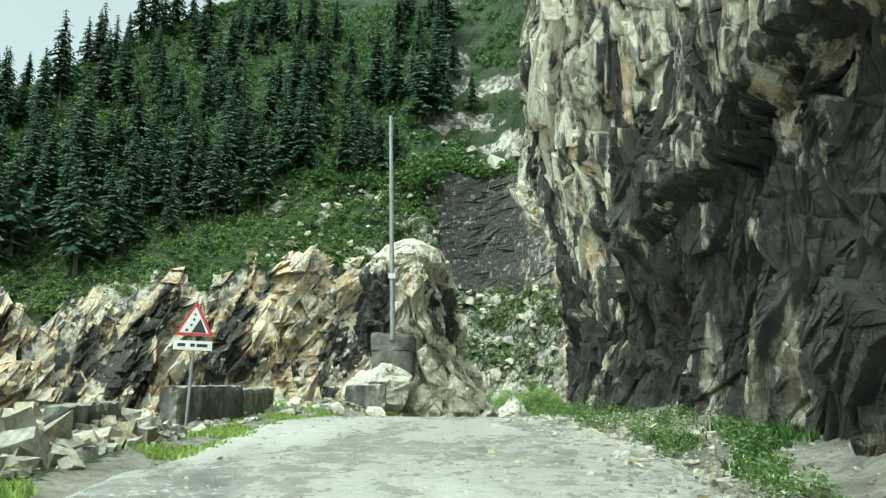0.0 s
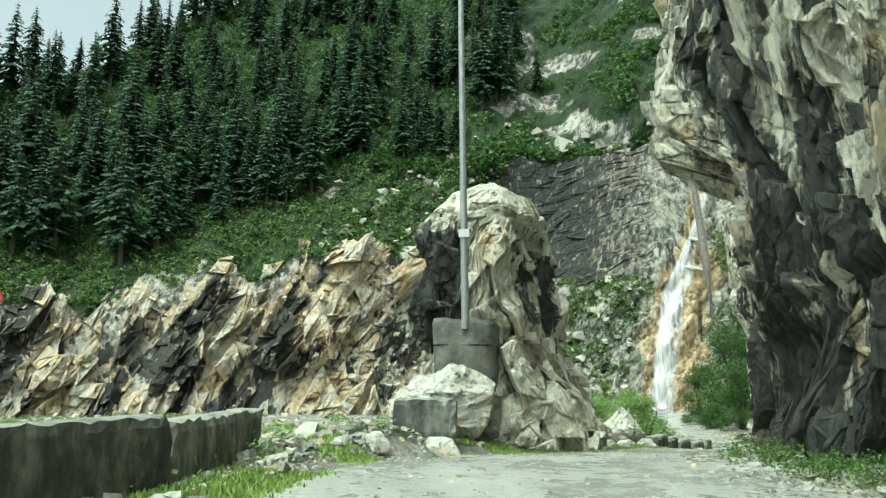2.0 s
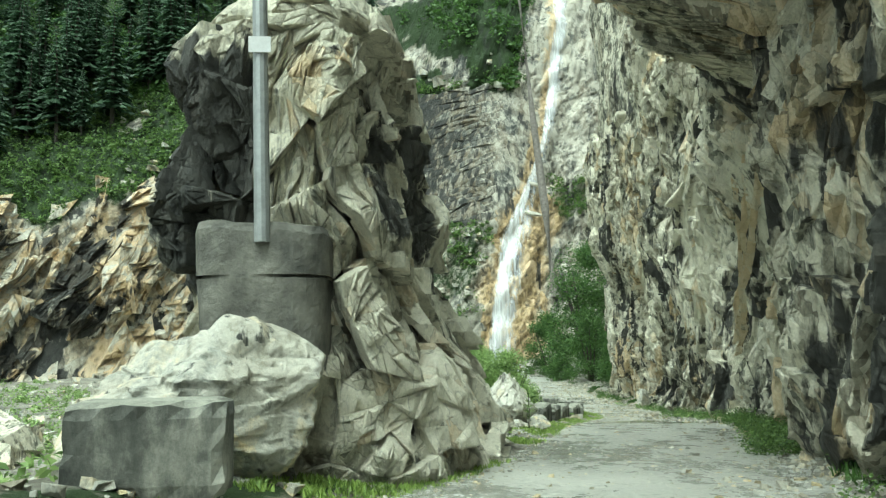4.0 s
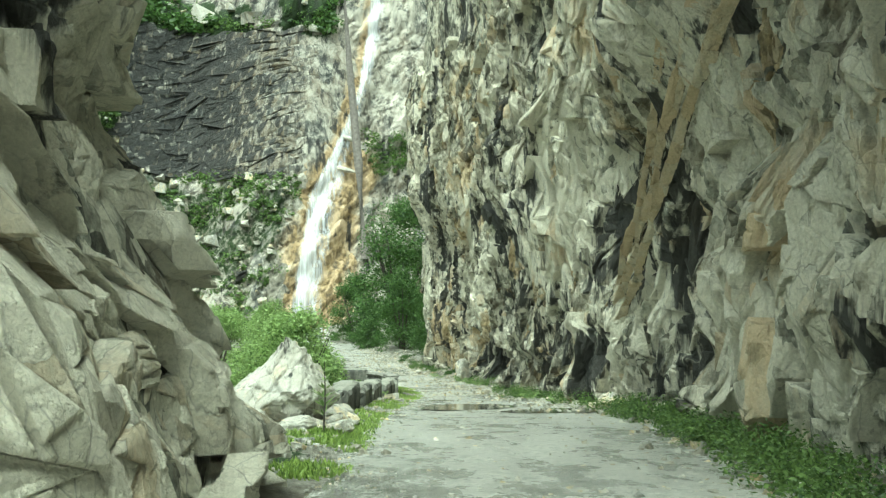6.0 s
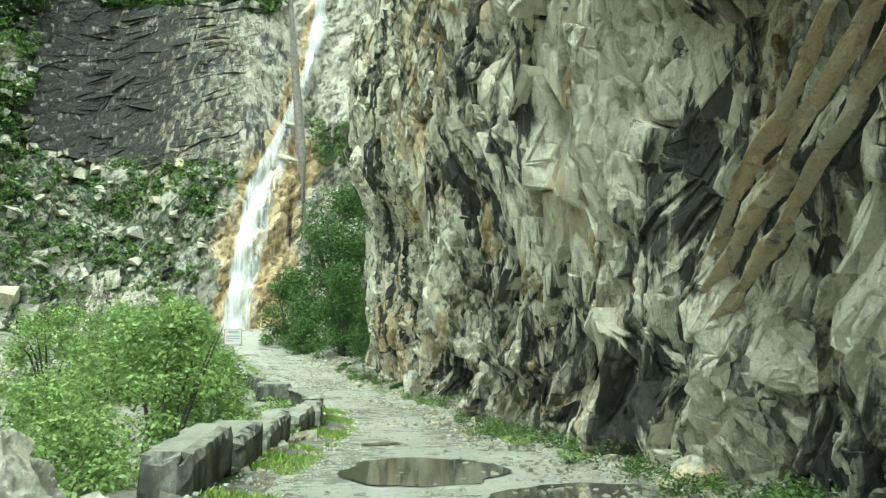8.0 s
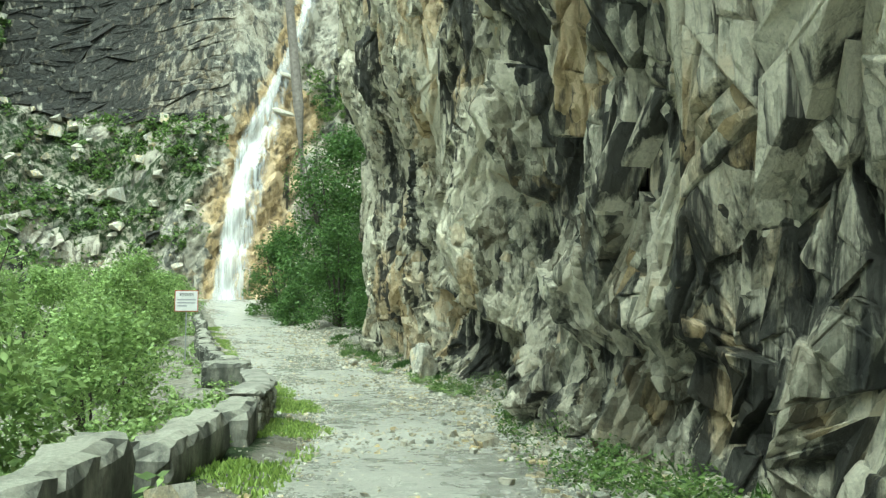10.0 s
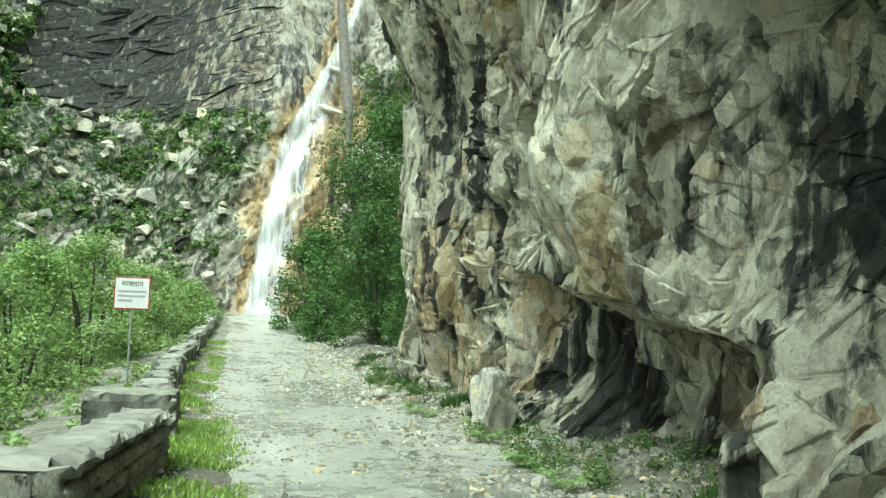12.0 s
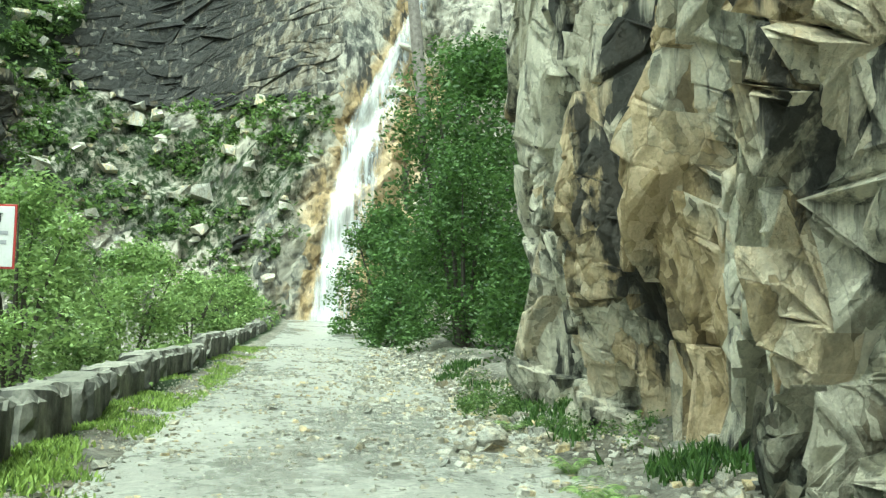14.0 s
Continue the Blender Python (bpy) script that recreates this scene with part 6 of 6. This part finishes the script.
first_fern = fern(71)
for k, (x, y) in enumerate([(20.2, 82.9), (20.45, 80.4), (20.55, 85.3), (19.9, 78.6), (20.1, 83.7), (18.7, 73.4), (19.2, 75.6), (12.9, 54.2), (13.6, 57.3), (10.1, 44.2), (9.3, 42.9), (21.0, 88.6)]):
    m = pose(x, y, height(x, y) - 0.02, 0, 0, 67 * k) @ Matrix.Diagonal((*([0.75 + 0.45 * abs(math.sin(k * 1.7))] * 3), 1))
    if k == 0:
        first_fern.matrix_world = m
    else:
        copy_thing(first_fern, m)

sapling = empty("sapling", pose(4.3, 46.6, height(4.3, 46.6)))
bm = bmesh.new()
tube(bm, [(0, 0, -0.1), (0.02, 0, 0.6), (0.0, 0.02, 1.25)], [0.02, 0.015, 0.006], 6)
part("stem", bm, BARK, sapling)
vs = []
rng = np.random.default_rng(73)
for q in np.linspace(0.35, 1.22, 7):
    for k in range(9):
        a = rng.uniform(0, 2 * math.pi)
        d, side = np.array([math.cos(a), math.sin(a), rng.uniform(0.1, 0.7)]), np.array([-math.sin(a), math.cos(a), 0.0])
        c, r = np.array([0, 0, q]), rng.uniform(0.18, 0.34) * (1.25 - 0.5 * q)
        vs += [c, c + d * r * 0.5 + side * 0.022, c + d * r, c + d * r * 0.5 - side * 0.022]
mesh_object("foliage", np.array(vs), np.arange(len(vs)).reshape(-1, 4), LEAF, sapling)
tagged(sapling, "young upright sapling beside the white boulder", "sapling")

# shrubs near the road: x, y, height, width, leaves, leaf
SHRUBS = [(7.2, 64.5, 4.6, 5.4, 6500, 0.11), (4.6, 69, 4.4, 5.0, 4500, 0.12), (9.6, 73, 3.4, 4.0, 4000, 0.10), (2.2, 62, 3.0, 4.4, 3500, 0.11),
          (9.4, 84, 4.2, 4.4, 5500, 0.10), (10.4, 90.5, 5.2, 4.6, 6000, 0.11), (7.4, 95, 6.4, 6.0, 6000, 0.13), (11.8, 98.5, 5.6, 4.8, 6000, 0.12), (13.6, 106, 4.6, 4.6, 4500, 0.13),
          (4.0, 100, 6.4, 7.0, 4500, 0.16), (9.5, 112, 6.0, 7.0, 4500, 0.16), (15.0, 118, 4.0, 5.0, 3200, 0.16), (16.6, 130, 4.0, 6.0, 3200, 0.18),
          (1.6, 50.5, 1.8, 3.0, 3000, 0.08), (4.9, 55.5, 1.5, 2.4, 2600, 0.07)]
for k, (x, y, h, w, lv, lf) in enumerate(SHRUBS):
    ob = build_shrub("shrub", 600 + k, h, w, int(lv * 1.9), lf * 0.68, "leafy green shrub beyond the parapet blocks")
    ob.matrix_world = pose(x, y, height(x, y) - 0.1)
for k, (x, y, h, w, lv, lf) in enumerate([(28.4, 117, 17, 9.5, 11000, 0.24), (25.6, 124, 8, 6.5, 6000, 0.2), (25.2, 106, 8.5, 5.0, 6500, 0.15), (25.6, 98.5, 8.0, 4.4, 6000, 0.13), (24.0, 113, 3.4, 3.6, 3200, 0.14)]):
    ob = build_shrub("broadleaf_tree", 660 + k, h, w, int(lv * 2.2), lf * 0.62, "dense dark green broadleaf tree beside the cliff", LEAF_DEEP, clumps=70, category="tree")
    ob.matrix_world = pose(x, y, height(x, y) - 0.1)

# snag by the fall
snag_y = float(fall_face_y(np.array([37.6]), np.array([12.0]))[0])
snag = empty("dead_tree", pose(37.8, snag_y - 0.3, 9.0, -2, -5, 0))
bm = bmesh.new()
tube(bm, [(0, 0, -2), (0.15, 0, 14), (-0.1, 0, 30), (0, 0, 54)], [0.85, 0.75, 0.58, 0.28], 9)
part("trunk", bm, SNAG, snag)
for k in range(16):
    a, zb = k * 2.4, 14 + k * 2.4
    bm = bmesh.new()
    tube(bm, [(0, 0, zb), (0.9 * math.cos(a), 0.9 * math.sin(a), zb - 0.1), (1.7 * math.cos(a), 1.7 * math.sin(a), zb - 0.6)], [0.10, 0.06, 0.02], 5)
    part("branch_stub", bm, SNAG, snag)
tagged(snag, "bare leaning dead conifer trunk beside the waterfall", "dead tree")

def build_puddle(x, y, rx, ry, turn, seed):
    """A shallow puddle lying in the road."""
    a = np.linspace(0, 2 * np.pi, 72, endpoint=False)
    rr = np.linspace(0, 1, 14)
    edge = 0.72 + 0.55 * fbm(np.cos(a) * 1.6 + 5, np.sin(a) * 1.6 + 5, 3, seed)
    R, A = np.meshgrid(rr, a, indexing="ij")
    px, py = R * edge[None, :] * rx * np.cos(A), R * edge[None, :] * ry * np.sin(A)
    c, s = math.cos(radians(turn)), math.sin(radians(turn))
    xx, yy = x + px * c - py * s, y + px * s + py * c
    zz = road_z(yy) + 0.055 + 0 * xx
    f = grid_faces(*xx.shape).tolist()
    n = len(a)
    f += [[r * n + n - 1, r * n, (r + 1) * n, (r + 1) * n + n - 1] for r in range(len(rr) - 1)]
    ob = mesh_object("puddle", np.stack([xx, yy, zz], -1).reshape(-1, 3), f, PUDDLE, smooth_faces=True)
    tagged(ob, "muddy rain puddle lying in the road", "puddle", "puddles in the road", "structure")


for spot in [(10.2, 54.6, 1.3, 2.1, -15, 1), (10.9, 50.9, 1.3, 1.1, -20, 2), (11.4, 59.7, 0.5, 0.35, 0, 3)]:
    build_puddle(*spot)

# grass and gravel
rng = np.random.default_rng(9)


def along_road(n, y0, y1, side, reach, power=1.0, clump=0.0, seed=0):
    """Places beside the road, gathered in patches."""
    ys = rng.uniform(y0, y1, n)
    d = rng.uniform(0, 1, n) ** power * reach
    xs = road_left(ys) + 0.3 - d if side < 0 else road_right(ys) + 0.1 + d
    keep = fbm(xs * 0.7, ys * 0.7, 3, 900 + seed) > clump
    return np.stack([xs[keep], ys[keep]], 1)


pts = along_road(19000, 8, 112, -1, 1.6, 0.8, 0.48, 1)
pts = pts[(pts[:, 1] < 24) | (pts[:, 1] > 33) | (fbm(pts[:, 0] * 0.8, pts[:, 1] * 0.8, 2, 911) > 0.56)]
grass_patch("verge_grass", pts, ground_z(pts[:, 0], pts[:, 1]), 0.10, 71, "short green grass on the road's outer verge", None, 6)
pts = along_road(9000, 4, 100, 1, 1.3, 0.8, 0.58, 2)
pts[:, 0] += 0.3
grass_patch("cliff_foot_grass", pts, ground_z(pts[:, 0], pts[:, 1]), 0.18, 72, "grass and weeds along the cliff foot", LEAF_DEEP)
pts = along_road(420, 6, 96, 1, 1.0, 1.0, 0.54, 3)
v, f = leaf_cloud(np.column_stack([pts[:, 0] + 0.4, pts[:, 1], ground_z(pts[:, 0] + 0.4, pts[:, 1]) + 0.10]), rng.uniform(0.10, 0.26, len(pts)), 95, 0.027, 78, 0.8)
tagged(mesh_object("cliff_foot_weeds", v, f, LEAF_FAR), "broad-leaved green weeds along the cliff foot", "weeds", kind="stuff")
pts = along_road(2600, 4, 118, -1, 12, 0.9, 0.46, 4)
pts[:, 0] -= 1.4
v, f = leaf_cloud(np.column_stack([pts, ground_z(pts[:, 0], pts[:, 1]) + 0.12]), rng.uniform(0.15, 0.5, len(pts)), 34, 0.075, 79, 0.7)
tagged(mesh_object("slope_weeds", v, f, LEAF), "green weeds over the rubble below the road", "weeds", kind="stuff")
ys = rng.uniform(3, 112, 12000)
xs = road_right(ys) + rng.normal(0.0, 0.75, 12000)
scatter_stones("gravel", np.stack([xs, ys], 1), ground_z(xs, ys), rng.gamma(1.6, 0.04, 12000) + 0.025, 81, "pale broken stones along the cliff foot")
ys = rng.uniform(3, 112, 15000)
xs = road_left(ys) + rng.uniform(0, 1, 15000) * (road_right(ys) - road_left(ys))
scatter_stones("road_gravel", np.stack([xs, ys], 1), ground_z(xs, ys) + 0.02, rng.gamma(1.2, 0.018, 15000) + 0.012, 82, "loose gravel on the road")
n = 18000
ys = rng.uniform(50, 104, n)
xs = road_right(ys) + rng.normal(-0.2, 0.9, n)
keep = fbm(xs * 0.9, ys * 0.5, 3, 93) > 0.42
scatter_stones("stone_litter", np.stack([xs, ys], 1)[keep], ground_z(xs, ys)[keep] + 0.02, (rng.gamma(1.3, 0.04, n) + 0.025)[keep], 94, "pale broken stones strewn along the road")
n = 13000
ys = rng.uniform(24, 110, n)
xs = road_left(ys) + rng.normal(0.15, 0.5, n)
keep = fbm(xs * 0.9, ys * 0.6, 3, 92) > 0.45
scatter_stones("edge_litter", np.stack([xs, ys], 1)[keep], ground_z(xs, ys)[keep] + 0.02, (rng.gamma(1.2, 0.022, n) + 0.015)[keep], 95, "small pale stones along the road's outer edge")
pts = along_road(9000, 4, 62, -1, 11, 1.0, 0.44, 5)
pts[:, 0] -= 0.9
scatter_stones("slope_rubble", pts, ground_z(pts[:, 0], pts[:, 1]), rng.gamma(1.5, 0.09, len(pts)) + 0.04, 83, "grey rubble on the slope below the road")

n = 900
ys, xs = rng.uniform(7.5, 17.2, n), rng.uniform(-8.2, -4.9, n)
lift = 0.42 * np.exp(-((xs + 6.3) / 1.0) ** 2) * rng.uniform(0, 1, n)
scatter_stones("rubble_heap", np.stack([xs, ys], 1), ground_z(xs, ys) + lift, rng.gamma(2.0, 0.10, n) + 0.10, 89, "heap of grey broken stones beside the road")

n = 7000
ys, xs = rng.uniform(21, 35, n), rng.uniform(-8.5, -1.6, n)
keep = (xs < road_left(ys) - 0.2) & (fbm(xs * 0.6, ys * 0.6, 3, 912) > 0.40)
scatter_stones("gravel_bank", np.stack([xs, ys], 1)[keep], ground_z(xs, ys)[keep], (rng.gamma(1.3, 0.05, n) + 0.03)[keep], 913, "grey gravel and broken stones banked beside the road")
n = 9000
ys = rng.uniform(64, 112, n)
xs = road_left(ys) + rng.uniform(0.0, 1, n) * (road_right(ys) - road_left(ys))
keep = fbm(xs * 0.8, ys * 0.35, 3, 914) > 0.46
scatter_stones("road_stones", np.stack([xs, ys], 1)[keep], ground_z(xs, ys)[keep] + 0.025, (rng.gamma(1.3, 0.028, n) + 0.02)[keep], 915, "pale broken stones strewn over the road")
n = 240
ys = np.concatenate([rng.uniform(34, 64, 110), rng.normal(77, 4.5, n - 110)])
xs = np.concatenate([road_left(ys[:110]) - 5.5 - rng.gamma(1.6, 4.0, 110), rng.uniform(-48, -3, n - 110)])
scatter_stones("bank_boulders", np.stack([xs, ys], 1), ground_z(xs, ys), rng.gamma(2.0, 0.55, n) * (1 + 1.1 * (ys > 64)) + 0.4, 916, "mossy grey boulders on the bank below the road", ROCK)

# valley floor below the road
n = 2600
xs, ys = rng.uniform(-75, 4, n), rng.uniform(16, 140, n)
keep = (xs < road_left(ys) - 5) & (ys < np.interp(xs, [q[0] for q in HILL], [q[1] for q in HILL]) - 2) & (fbm(xs * 0.12, ys * 0.12, 3, 95) > 0.42)
pts = np.column_stack([xs, ys])[keep]
v, f = leaf_cloud(np.column_stack([pts, ground_z(pts[:, 0], pts[:, 1]) + 0.25]), rng.uniform(0.3, 1.0, len(pts)), 46, 0.16, 96, 0.7)
tagged(mesh_object("valley_scrub", v, f, LEAF), "low green scrub on the valley floor", "scrub", kind="stuff")
n = 5000
xs, ys = rng.uniform(-75, 6, n), rng.uniform(12, 140, n)
keep = (xs < road_left(ys) - 3) & (fbm(xs * 0.15, ys * 0.15, 3, 97) > 0.45)
pts = np.column_stack([xs, ys])[keep]
scatter_stones("valley_boulders", pts, ground_z(pts[:, 0], pts[:, 1]), rng.gamma(1.4, 0.28, len(pts)) + 0.12, 98, "grey boulders and rubble on the valley floor")
# tall weeds against the cliff foot
foot = np.array(CLIFF)[:, :2]
ys = np.concatenate([rng.uniform(38, 49, 130), rng.uniform(64, 80, 22), rng.uniform(8, 32, 45), rng.uniform(90, 100, 70), rng.uniform(49, 62, 36)])
xs = np.interp(ys, foot[:, 1], foot[:, 0]) - rng.uniform(0.5, 1.5, len(ys))
v, f = leaf_cloud(np.column_stack([xs, ys, ground_z(xs, ys) + 0.18]), rng.uniform(0.15, 0.42, len(ys)), 170, 0.032, 99, 0.95)
tagged(mesh_object("tall_weeds", v, f, LEAF_FAR), "tall leafy weeds against the cliff foot", "weeds", kind="stuff")

# plates of the cliff, last
cliff_ribs(CLIFF_MADE)
cliff_slabs(CLIFF_MADE)
